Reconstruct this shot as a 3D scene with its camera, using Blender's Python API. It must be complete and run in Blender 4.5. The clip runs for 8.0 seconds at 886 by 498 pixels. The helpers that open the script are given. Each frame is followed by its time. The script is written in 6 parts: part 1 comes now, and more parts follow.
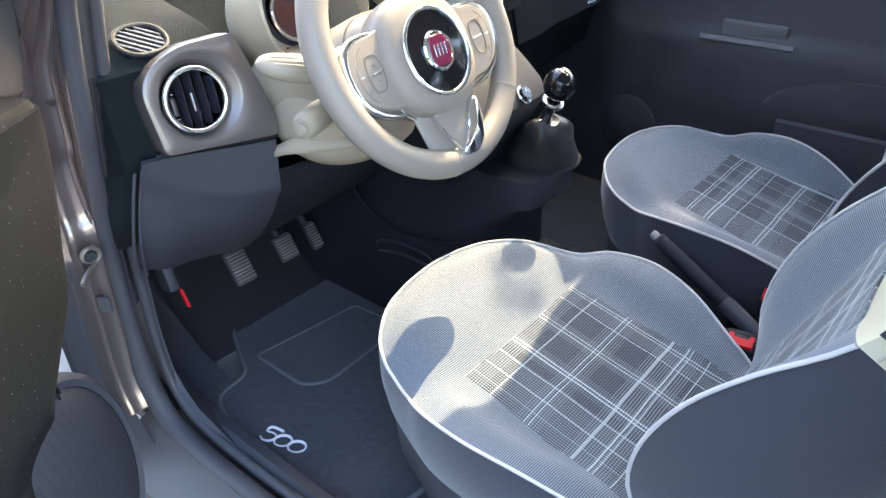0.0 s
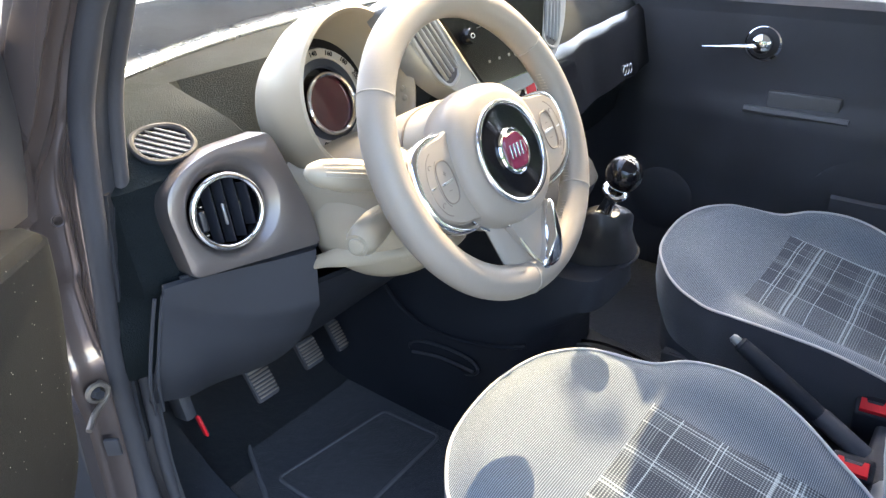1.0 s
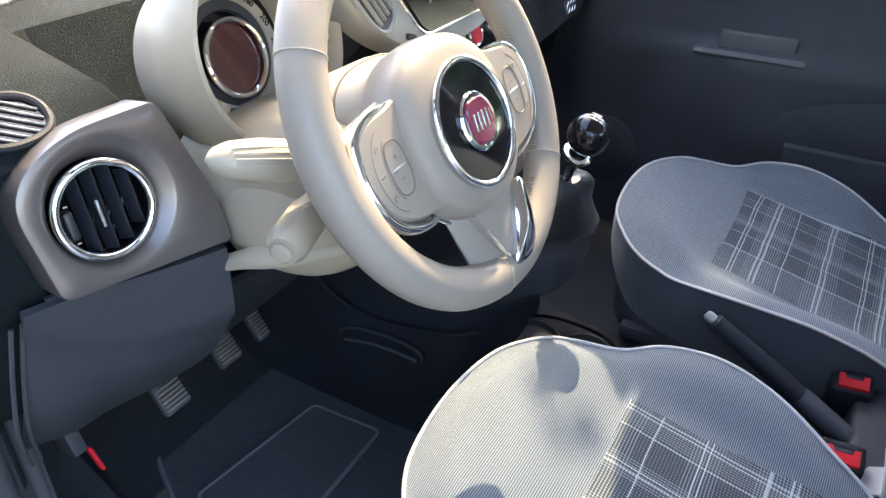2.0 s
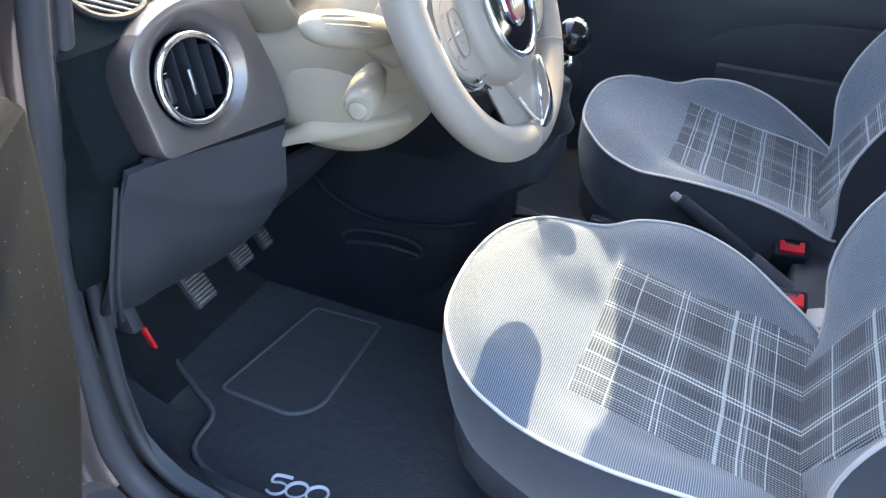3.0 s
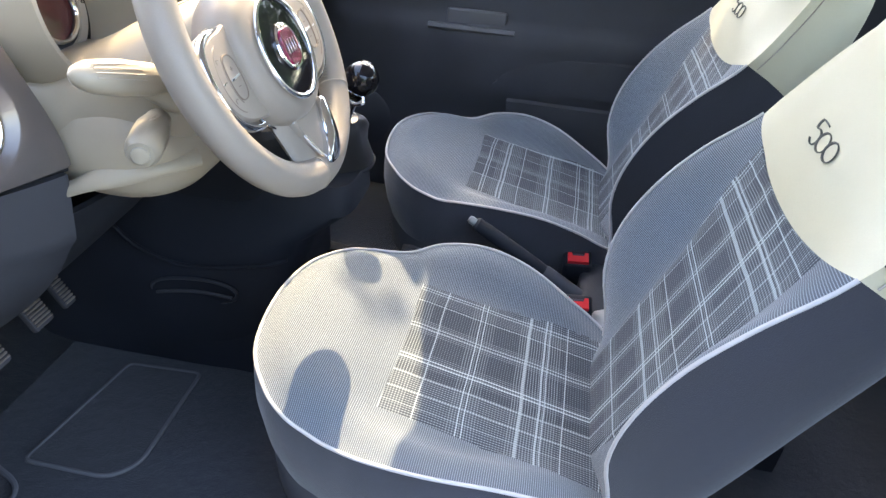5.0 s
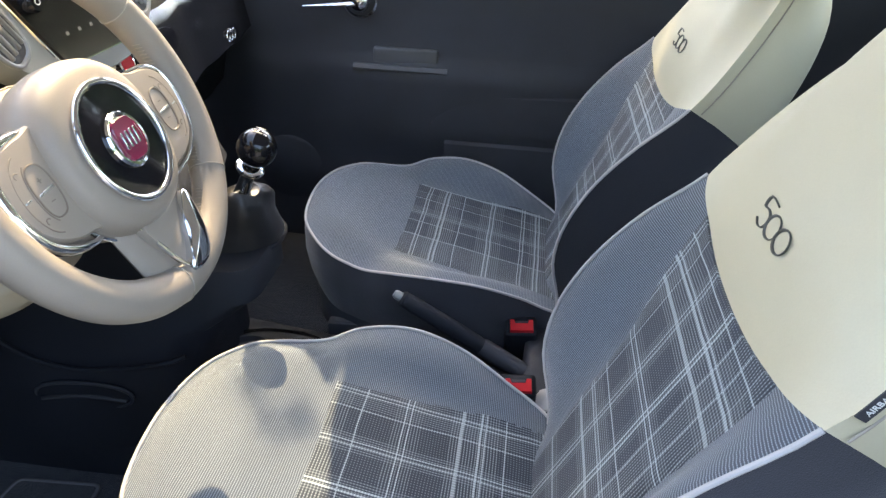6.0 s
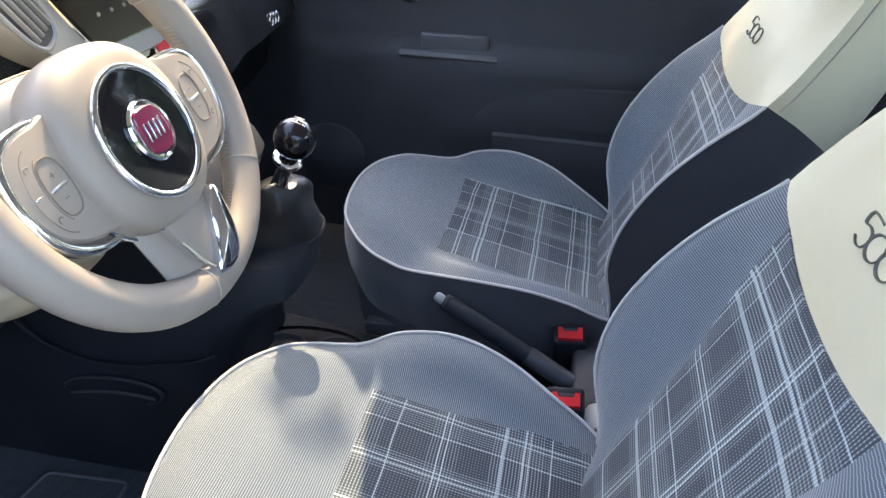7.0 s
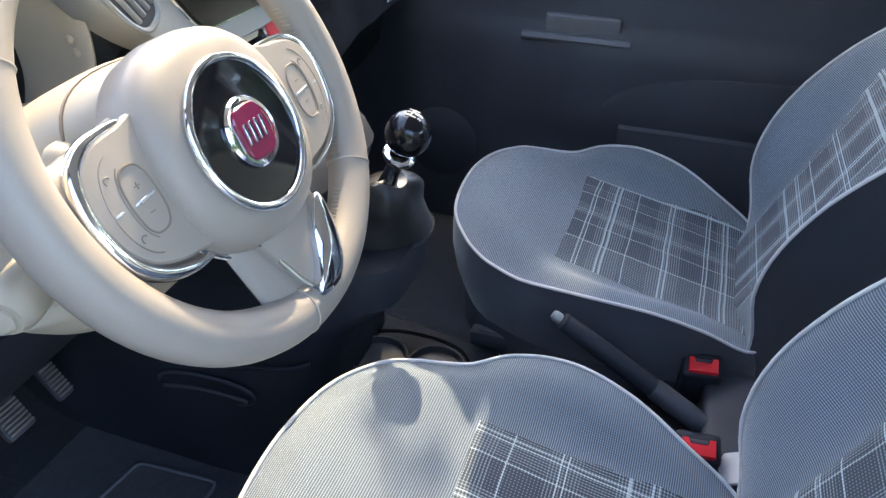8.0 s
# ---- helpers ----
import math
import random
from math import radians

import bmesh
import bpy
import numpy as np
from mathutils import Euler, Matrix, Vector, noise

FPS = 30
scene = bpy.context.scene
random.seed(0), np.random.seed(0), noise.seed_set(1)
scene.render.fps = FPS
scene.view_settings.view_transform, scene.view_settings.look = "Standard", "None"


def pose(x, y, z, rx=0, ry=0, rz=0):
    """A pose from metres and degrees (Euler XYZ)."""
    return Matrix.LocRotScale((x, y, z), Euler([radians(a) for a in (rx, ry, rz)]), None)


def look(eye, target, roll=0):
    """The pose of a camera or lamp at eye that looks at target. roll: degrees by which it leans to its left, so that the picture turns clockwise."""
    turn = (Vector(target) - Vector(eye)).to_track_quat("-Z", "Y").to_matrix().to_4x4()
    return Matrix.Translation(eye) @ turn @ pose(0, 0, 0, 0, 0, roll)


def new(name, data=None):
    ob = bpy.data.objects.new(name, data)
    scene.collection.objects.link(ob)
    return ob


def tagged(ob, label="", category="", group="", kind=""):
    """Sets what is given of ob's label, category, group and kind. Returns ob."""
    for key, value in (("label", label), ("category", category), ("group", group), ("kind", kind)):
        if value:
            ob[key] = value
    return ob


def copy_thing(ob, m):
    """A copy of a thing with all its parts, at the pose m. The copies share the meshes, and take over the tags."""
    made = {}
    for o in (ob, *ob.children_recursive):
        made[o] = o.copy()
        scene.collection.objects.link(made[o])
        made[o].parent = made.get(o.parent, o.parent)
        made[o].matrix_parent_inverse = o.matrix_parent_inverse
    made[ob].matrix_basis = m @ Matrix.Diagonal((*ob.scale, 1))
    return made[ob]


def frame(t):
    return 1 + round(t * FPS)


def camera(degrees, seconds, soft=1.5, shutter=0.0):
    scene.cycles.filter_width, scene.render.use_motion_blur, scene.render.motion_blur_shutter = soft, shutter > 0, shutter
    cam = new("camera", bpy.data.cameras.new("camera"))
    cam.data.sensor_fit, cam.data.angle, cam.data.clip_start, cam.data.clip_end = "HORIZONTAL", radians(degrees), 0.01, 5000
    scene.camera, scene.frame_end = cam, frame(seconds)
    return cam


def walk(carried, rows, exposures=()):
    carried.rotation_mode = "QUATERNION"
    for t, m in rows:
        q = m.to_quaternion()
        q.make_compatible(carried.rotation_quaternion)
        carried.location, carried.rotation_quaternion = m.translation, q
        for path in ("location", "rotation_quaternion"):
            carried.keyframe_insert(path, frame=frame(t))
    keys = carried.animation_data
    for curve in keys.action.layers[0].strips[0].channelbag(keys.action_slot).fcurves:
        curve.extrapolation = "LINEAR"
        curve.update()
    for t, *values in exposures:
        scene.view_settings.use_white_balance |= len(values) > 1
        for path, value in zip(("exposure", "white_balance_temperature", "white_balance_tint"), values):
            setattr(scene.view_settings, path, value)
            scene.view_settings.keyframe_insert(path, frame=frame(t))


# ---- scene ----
from mathutils.bvhtree import BVHTree

# ---------------------------------------------------------------- camera
cam = camera(63.03, 8.0, soft=1.4)
PATH = [
    (0, -1.0071, -0.6055, 1.1646, 58.476, 1.694, -49.745),
    (0.5, -0.9617, -0.5383, 1.1795, 61.413, 2.194, -48.187),
    (1, -0.9513, -0.4173, 1.1763, 62.179, 1.870, -51.886),
    (1.2, -0.9527, -0.3721, 1.1841, 61.845, 1.688, -53.457),
    (2.3, -0.8117, -0.2621, 1.1259, 55.360, -0.518, -60.966),
    (2.5, -0.8479, -0.2464, 1.1154, 54.932, -0.861, -62.357),
    (3, -1.0343, -0.2446, 1.1173, 54.781, -1.662, -66.219),
    (3.5, -1.1045, -0.2812, 1.1253, 55.820, -3.326, -70.368),
    (4, -1.1061, -0.2950, 1.1275, 57.731, -4.374, -73.611),
    (5.3, -1.0213, -0.3196, 1.1368, 58.970, -3.614, -80.942),
    (5.5, -0.9836, -0.3336, 1.1437, 59.388, -3.010, -81.752),
    (6, -0.8897, -0.3639, 1.1513, 59.817, -1.976, -82.386),
    (6.5, -0.8343, -0.3526, 1.1487, 59.574, -1.645, -81.486),
    (7, -0.8266, -0.3503, 1.1345, 58.691, -1.695, -78.689),
    (7.5, -0.8130, -0.3422, 1.1161, 57.558, -1.419, -74.699),
    (8, -0.7286, -0.2968, 1.1162, 56.605, -0.566, -70.549),
]
walk(cam, [(t, pose(x, y, z, rx, ry, rz)) for t, x, y, z, rx, ry, rz in PATH],
     [(0.0, 4.14, 7340, 12), (1.0, 4.04, 7380, 13), (2.5, 3.92, 7060, 13), (3.0, 4.13, 6820, 12), (3.5, 4.37, 7280, 14), (4.0, 4.13, 7480, 14),
      (5.5, 3.92, 7740, 14), (6.0, 3.68, 7860, 13), (6.5, 3.82, 7620, 14), (7.0, 3.84, 7340, 14), (7.5, 3.81, 6970, 13), (8.0, 3.81, 6820, 12)])

# ---------------------------------------------------------------- light
SUN_TO = Vector((0.188, 0.059, 0.203)).normalized()
world = bpy.data.worlds.new("sky")
scene.world = world
world.use_nodes = True
wn = world.node_tree.nodes
sky = wn.new("ShaderNodeTexSky")
sky.sky_type, sky.sun_disc = "NISHITA", False
sky.sun_elevation = math.asin(SUN_TO.z)
sky.sun_rotation = math.atan2(SUN_TO.x, SUN_TO.y)
wn["Background"].inputs["Strength"].default_value = 0.15
world.node_tree.links.new(sky.outputs[0], wn["Background"].inputs["Color"])
sun = new("sun", bpy.data.lights.new("sun", "SUN"))
sun.data.energy, sun.data.angle, sun.data.color = 0.90, radians(0.53), (1.0, 0.87, 0.60)
sun.matrix_world = look(SUN_TO * 20, (0, 0, 0))

# ---------------------------------------------------------------- materials


def shader(name):
    m = bpy.data.materials.new(name)
    m.use_nodes = True
    nt = m.node_tree
    return m, nt, nt.nodes, nt.links, nt.nodes["Principled BSDF"]


def coords(nt, scale=(1, 1, 1)):
    tc, mp = nt.nodes.new("ShaderNodeTexCoord"), nt.nodes.new("ShaderNodeMapping")
    mp.inputs["Scale"].default_value = scale
    nt.links.new(tc.outputs["Object"], mp.inputs["Vector"])
    return mp.outputs[0]


def noise_tex(nt, vec, scale, detail=3.0, rough=0.55):
    n = nt.nodes.new("ShaderNodeTexNoise")
    n.inputs["Scale"].default_value, n.inputs["Detail"].default_value, n.inputs["Roughness"].default_value = scale, detail, rough
    nt.links.new(vec, n.inputs["Vector"])
    return n.outputs["Fac"]


def ramp(nt, fac, stops, mode="LINEAR"):
    r = nt.nodes.new("ShaderNodeValToRGB")
    r.color_ramp.interpolation = mode
    e = r.color_ramp.elements
    while len(e) < len(stops):
        e.new(0.5)
    for k, (p, c) in enumerate(stops):
        e[k].position = p
        e[k].color = (*c, 1) if len(c) == 3 else c
    nt.links.new(fac, r.inputs[0])
    return r.outputs[0]


def bump(nt, height, strength, distance, under=None):
    b = nt.nodes.new("ShaderNodeBump")
    b.inputs["Strength"].default_value, b.inputs["Distance"].default_value = strength, distance
    nt.links.new(height, b.inputs["Height"])
    if under:
        nt.links.new(under, b.inputs["Normal"])
    return b.outputs[0]


def math_node(nt, op, a, b=None):
    m = nt.nodes.new("ShaderNodeMath")
    m.operation = op
    for k, v in enumerate((a, b)):
        if v is None:
            continue
        if isinstance(v, (int, float)):
            m.inputs[k].default_value = v
        else:
            nt.links.new(v, m.inputs[k])
    return m.outputs[0]


def mix(nt, fac, a, b, mode="MIX"):
    m = nt.nodes.new("ShaderNodeMix")
    m.data_type, m.blend_type = "RGBA", mode
    for key, v in ((0, fac), (6, a), (7, b)):
        if isinstance(v, (int, float)):
            m.inputs[key].default_value = v
        elif isinstance(v, tuple):
            m.inputs[key].default_value = (*v, 1)
        else:
            nt.links.new(v, m.inputs[key])
    return m.outputs[2]


def plain(name, colour, rough, metal=0.0, var=0.25, grain=0.0, grain_scale=900.0, coat=0.0, large=7.0, sheen=0.0, spec=0.5):
    """A surface with slow patches, fine grain and a little unevenness of gloss."""
    m, nt, nd, lk, p = shader(name)
    v = coords(nt)
    slow, fine = noise_tex(nt, v, large), noise_tex(nt, v, grain_scale, 2.0)
    lo, hi = tuple(c * (1 - var) for c in colour), tuple(min(1, c * (1 + var)) for c in colour)
    base = ramp(nt, slow, [(0.3, lo), (0.7, hi)])
    base = mix(nt, 0.25, base, ramp(nt, fine, [(0.35, lo), (0.65, hi)]))
    lk.new(base, p.inputs["Base Color"])
    rr = ramp(nt, slow, [(0.3, (rough * 0.85,) * 3), (0.7, (min(1, rough * 1.15),) * 3)])
    lk.new(rr, p.inputs["Roughness"])
    p.inputs["Metallic"].default_value = metal
    p.inputs["Coat Weight"].default_value = coat
    p.inputs["Coat Roughness"].default_value = 0.08
    p.inputs["Sheen Weight"].default_value = sheen
    p.inputs["Specular IOR Level"].default_value = spec
    if grain:
        lk.new(bump(nt, fine, grain, 0.0006), p.inputs["Normal"])
    return m


def dusty(name, colour, rough, dust=0.5, grain=0.35, grain_scale=1400.0, spec=0.25):
    """Grained plastic with pale specks of dust."""
    m, nt, nd, lk, p = shader(name)
    v = coords(nt)
    fine = noise_tex(nt, v, grain_scale, 2.0)
    slow = noise_tex(nt, v, 9.0, 4.0)
    vor = nd.new("ShaderNodeTexVoronoi")
    vor.inputs["Scale"].default_value = 150.0
    lk.new(v, vor.inputs["Vector"])
    speck = ramp(nt, vor.outputs["Distance"], [(0.03, (1, 1, 1)), (0.09, (0, 0, 0))])
    pick = ramp(nt, slow, [(0.42, (0, 0, 0)), (0.54, (1, 1, 1))])
    spot = mix(nt, 1.0, speck, pick, "MULTIPLY")
    lo, hi = tuple(c * 0.75 for c in colour), tuple(c * 1.3 for c in colour)
    base = ramp(nt, slow, [(0.3, lo), (0.7, hi)])
    f = math_node(nt, "MULTIPLY", spot, dust)
    base = mix(nt, f, base, (0.55, 0.55, 0.5))
    lk.new(base, p.inputs["Base Color"])
    p.inputs["Roughness"].default_value = rough
    p.inputs["Specular IOR Level"].default_value = spec
    lk.new(bump(nt, fine, grain, 0.0010), p.inputs["Normal"])
    return m


def rib_cloth(name, across="Y", along="X", dark=(0.052, 0.067, 0.090), light=(0.288, 0.352, 0.402), pitch=0.0024):
    """Woven seat cloth: fine pale cords on dark blue."""
    m, nt, nd, lk, p = shader(name)
    v = coords(nt)
    sx = nd.new("ShaderNodeSeparateXYZ")
    lk.new(v, sx.inputs[0])
    wob = noise_tex(nt, v, 30.0, 2.0)
    a = math_node(nt, "ADD", sx.outputs[across], math_node(nt, "MULTIPLY", wob, 0.0008))
    ph = math_node(nt, "FRACT", math_node(nt, "DIVIDE", a, pitch))
    cord = ramp(nt, ph, [(0.0, (0, 0, 0)), (0.26, (0.02,) * 3), (0.42, (1, 1, 1)), (0.56, (1, 1, 1)), (0.72, (0.02,) * 3), (1.0, (0, 0, 0))])
    cross = math_node(nt, "FRACT", math_node(nt, "DIVIDE", sx.outputs[along], pitch * 0.9))
    stitch = ramp(nt, cross, [(0.0, (0.35,) * 3), (0.3, (1, 1, 1)), (0.7, (1, 1, 1)), (1.0, (0.35,) * 3)])
    cord = math_node(nt, "MULTIPLY", cord, stitch)
    fleck = noise_tex(nt, v, 1500.0, 1.0)
    slow = noise_tex(nt, v, 8.0, 3.0)
    lightv = mix(nt, slow, tuple(c * 0.85 for c in light), tuple(min(1, c * 1.15) for c in light))
    col = mix(nt, cord, dark, lightv)
    col = mix(nt, math_node(nt, "MULTIPLY", fleck, 0.35), col, dark)
    lk.new(col, p.inputs["Base Color"])
    p.inputs["Roughness"].default_value = 0.85
    p.inputs["Sheen Weight"].default_value = 0.25
    lk.new(bump(nt, cord, 0.35, 0.0008), p.inputs["Normal"])
    return m


def stripes(nt, a, lo, hi, spans):
    """One value for each (from, to, value) span along the coordinate a, nought between them."""
    stops = [(0.0, (0.0,) * 3)]
    for x0, x1, v in sorted(spans):
        stops += [((x0 - lo) / (hi - lo), (v,) * 3), ((x1 - lo) / (hi - lo), (0.0,) * 3)]
    t = math_node(nt, "DIVIDE", math_node(nt, "SUBTRACT", a, lo), hi - lo)
    return ramp(nt, t, stops, "CONSTANT")


def plaid_cloth(name, u, w, u_lines, u_bands, w_lines, w_bands, u_range, w_range):
    """Woven tartan: navy ground, bands of fine cords both ways, white lines where the cloth has them."""
    m, nt, nd, lk, p = shader(name)
    v = coords(nt)
    sx = nd.new("ShaderNodeSeparateXYZ")
    lk.new(v, sx.inputs[0])
    wob = math_node(nt, "MULTIPLY", math_node(nt, "SUBTRACT", noise_tex(nt, v, 14.0, 1.0), 0.5), 0.004)
    mask, line, cord = [], [], []
    for axis, lines, bands, span, pitch in ((u, u_lines, u_bands, u_range, 0.0036), (w, w_lines, w_bands, w_range, 0.0035)):
        a = math_node(nt, "ADD", sx.outputs[axis], wob)
        mask.append(stripes(nt, a, *span, bands))
        line.append(stripes(nt, a, *span, lines))
        q = math_node(nt, "FRACT", math_node(nt, "DIVIDE", math_node(nt, "ADD", a, 10.0), pitch))
        cord.append(ramp(nt, q, [(0.22, (0, 0, 0)), (0.36, (1, 1, 1)), (0.60, (1, 1, 1)), (0.74, (0, 0, 0))]))
    check = [math_node(nt, "ADD", math_node(nt, "MULTIPLY", c, 0.6), 0.4) for c in cord]
    band_u = math_node(nt, "MULTIPLY", math_node(nt, "MULTIPLY", mask[0], math_node(nt, "MULTIPLY", cord[0], check[1])), 0.44)
    band_w = math_node(nt, "MULTIPLY", math_node(nt, "MULTIPLY", mask[1], math_node(nt, "MULTIPLY", cord[1], check[0])), 0.44)
    ground = math_node(nt, "ADD", math_node(nt, "MULTIPLY", math_node(nt, "MULTIPLY", cord[0], cord[1]), 0.22), 0.015)
    tone = math_node(nt, "MAXIMUM", math_node(nt, "MAXIMUM", band_u, band_w), ground)
    lu = math_node(nt, "MULTIPLY", line[0], math_node(nt, "ADD", math_node(nt, "MULTIPLY", cord[1], 0.40), 0.60))
    lw = math_node(nt, "MULTIPLY", line[1], math_node(nt, "ADD", math_node(nt, "MULTIPLY", cord[0], 0.40), 0.60))
    tone = math_node(nt, "MAXIMUM", tone, math_node(nt, "MAXIMUM", lu, lw))
    col = mix(nt, tone, (0.011, 0.018, 0.033), (0.57, 0.66, 0.69))
    lk.new(col, p.inputs["Base Color"])
    p.inputs["Roughness"].default_value = 0.9
    p.inputs["Sheen Weight"].default_value = 0.15
    lk.new(bump(nt, tone, 0.3, 0.0006), p.inputs["Normal"])
    return m


def pair(x, gap=0.0062, thin=0.0014, v=0.80):
    return [(x - gap / 2 - thin / 2, x - gap / 2 + thin / 2, v), (x + gap / 2 - thin / 2, x + gap / 2 + thin / 2, v)]


def single(x, thin=0.0014, v=0.75):
    return [(x - thin / 2, x + thin / 2, v)]


def carpet(name, colour):
    m, nt, nd, lk, p = shader(name)
    v = coords(nt)
    fine, mid, slow = noise_tex(nt, v, 700.0, 2.0), noise_tex(nt, v, 60.0, 3.0), noise_tex(nt, v, 5.0, 4.0)
    base = ramp(nt, slow, [(0.3, tuple(c * 0.7 for c in colour)), (0.7, tuple(c * 1.4 for c in colour))])
    base = mix(nt, math_node(nt, "MULTIPLY", fine, 0.5), base, tuple(c * 2.2 for c in colour))
    lint = ramp(nt, noise_tex(nt, v, 260.0, 1.0), [(0.76, (0, 0, 0)), (0.79, (1, 1, 1))])
    base = mix(nt, math_node(nt, "MULTIPLY", lint, 0.25), base, (0.4, 0.4, 0.38))
    lk.new(base, p.inputs["Base Color"])
    p.inputs["Roughness"].default_value = 1.0
    p.inputs["Sheen Weight"].default_value = 0.3
    lk.new(bump(nt, fine, 0.8, 0.002, bump(nt, mid, 0.4, 0.004)), p.inputs["Normal"])
    return m


def perforated(name, colour):
    """Punched plastic: rows of small dark holes."""
    m, nt, nd, lk, p = shader(name)
    v = coords(nt)
    vor = nd.new("ShaderNodeTexVoronoi")
    vor.inputs["Scale"].default_value, vor.inputs["Randomness"].default_value = 260.0, 0.0
    lk.new(v, vor.inputs["Vector"])
    hole = ramp(nt, vor.outputs["Distance"], [(0.22, (0, 0, 0)), (0.34, (1, 1, 1))])
    slow = noise_tex(nt, v, 12.0, 3.0)
    face = mix(nt, slow, tuple(c * 0.7 for c in colour), tuple(c * 1.3 for c in colour))
    lk.new(mix(nt, hole, (0.003, 0.003, 0.004), face), p.inputs["Base Color"])
    p.inputs["Roughness"].default_value = 0.55
    lk.new(bump(nt, hole, 0.6, 0.001), p.inputs["Normal"])
    return m


def glass(name, colour=(1, 1, 1), rough=0.0):
    m, nt, nd, lk, p = shader(name)
    p.inputs["Base Color"].default_value = (*colour, 1)
    p.inputs["Transmission Weight"].default_value = 1.0
    p.inputs["IOR"].default_value = 1.45
    v = coords(nt)
    lk.new(ramp(nt, noise_tex(nt, v, 12.0), [(0.3, (rough,) * 3), (0.8, (rough + 0.03,) * 3)]), p.inputs["Roughness"])
    return m


M_RIB = rib_cloth("rib_cloth")
M_RIB_BACK = rib_cloth("rib_cloth_back", "Z", "X")
ALONG = pair(0.1195) + single(0.090) + pair(0.0355) + pair(-0.030) + single(-0.0615) + single(-0.090) + single(-0.114, v=0.5)
ALONG_BANDS = [(0.095, 0.15, 0.8), (0.022, 0.050, 0.9), (-0.044, -0.016, 0.8), (-0.15, -0.058, 0.9)]
ACROSS = single(-0.161, 0.007, 0.6) + single(-0.204) + pair(-0.259) + single(-0.326, 0.005, 0.6) + pair(-0.352, 0.006, 0.0022, 0.70) + single(-0.380) + pair(-0.430)
ACROSS_BANDS = [(-0.190, -0.150, 0.9), (-0.276, -0.242, 0.8), (-0.372, -0.312, 0.9), (-0.446, -0.414, 0.8)]
M_PLAID = plaid_cloth("plaid_cloth", "X", "Y", ALONG, ALONG_BANDS, ACROSS, ACROSS_BANDS, (-0.16, 0.16), (-0.48, -0.14))
FAR_ALONG = single(0.131, 0.006, 0.65) + single(0.097, v=0.45) + single(0.073) + pair(0.018, v=0.45) + single(-0.016) + single(-0.065)
FAR_ALONG_BANDS = [(0.078, 0.092, 0.6), (0.008, 0.040, 0.8), (-0.15, -0.062, 0.9)]
FAR_ACROSS = pair(-0.189, 0.006) + pair(-0.222, 0.007, 0.0024, 0.65) + single(-0.255) + pair(-0.311, 0.007, 0.0024, 0.65) + pair(-0.370, 0.006) + pair(-0.398, 0.007, 0.0024, 0.65) + single(-0.426)
FAR_ACROSS_BANDS = [(-0.248, -0.204, 0.9), (-0.334, -0.290, 0.9), (-0.424, -0.384, 0.9)]
M_PLAID_FAR = plaid_cloth("plaid_cloth_far", "X", "Y", FAR_ALONG, FAR_ALONG_BANDS, FAR_ACROSS, FAR_ACROSS_BANDS, (-0.16, 0.16), (-0.48, -0.14))
RISE = pair(0.030) + single(0.097, 0.005, 0.6) + pair(0.123, 0.006, 0.0022, 0.70) + single(0.151) + pair(0.203) + single(0.269, 0.005, 0.6) + pair(0.296, 0.006, 0.0022, 0.70) + single(0.323)
RISE_BANDS = [(0.014, 0.046, 0.8), (0.083, 0.143, 0.9), (0.188, 0.218, 0.8), (0.256, 0.316, 0.9)]
M_PLAID_BACK = plaid_cloth("plaid_cloth_back", "X", "Z", ALONG, ALONG_BANDS, RISE, RISE_BANDS, (-0.16, 0.16), (-0.06, 0.38))
M_SIDE = plain("seat_side_cloth", (0.022, 0.024, 0.034), 0.9, var=0.3, grain=0.6, sheen=0.3)
M_PIPE = plain("piping", (0.46, 0.45, 0.45), 0.7, var=0.1, grain=0.3)
M_CREAM = plain("cream_leather", (0.55, 0.51, 0.37), 0.5, var=0.05, grain=0.35, grain_scale=650.0)
M_IVORY = plain("ivory_plastic", (0.318, 0.278, 0.216), 0.42, var=0.05, grain=0.12, grain_scale=1200.0)
M_RIM = plain("ivory_leather", (0.252, 0.216, 0.184), 0.5, var=0.06, grain=0.10, grain_scale=800.0)
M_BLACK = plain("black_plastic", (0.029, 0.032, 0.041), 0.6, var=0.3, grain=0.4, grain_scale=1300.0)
M_DASH = dusty("dash_plastic", (0.010, 0.0135, 0.0155), 0.80, 0.12, 1.6, 620.0, 0.06)
# Darker than the taupe paint; puts the sill's shade into its colour
M_TAUPE_DARK = plain("taupe_dark_trim", (0.062, 0.055, 0.053), 0.5, var=0.15, grain=0.2)
M_SCUTTLE = dusty("scuttle_plastic", (0.020, 0.021, 0.022), 0.9, 0.3, 0.5, 700.0, 0.03)
M_CONS = plain("console_plastic", (0.014, 0.0165, 0.023), 0.65, var=0.3, grain=0.4, grain_scale=1300.0, spec=0.25)
# Driver's door plastic, darker than the passenger door's, with shade in its colour
M_TRIM_SHADE = dusty("door_plastic_shade", (0.0055, 0.0066, 0.0080), 0.62, 1.0, 0.45, 1100.0, 0.25)
M_VANE = plain("vent_plastic", (0.012, 0.014, 0.020), 0.35, var=0.2, grain=0.15)
M_RUBBER = plain("rubber_seal", (0.045, 0.046, 0.055), 0.6, var=0.2, grain=0.2)
M_PAINT = plain("taupe_paint", (0.160, 0.124, 0.116), 0.24, metal=0.5, var=0.06, coat=0.9, large=3.0)
M_PANEL = plain("dash_paint", (0.118, 0.104, 0.102), 0.36, metal=0.45, var=0.05, coat=0.35, large=3.0)
M_CHROME = plain("chrome", (0.78, 0.79, 0.81), 0.07, metal=1.0, var=0.04)
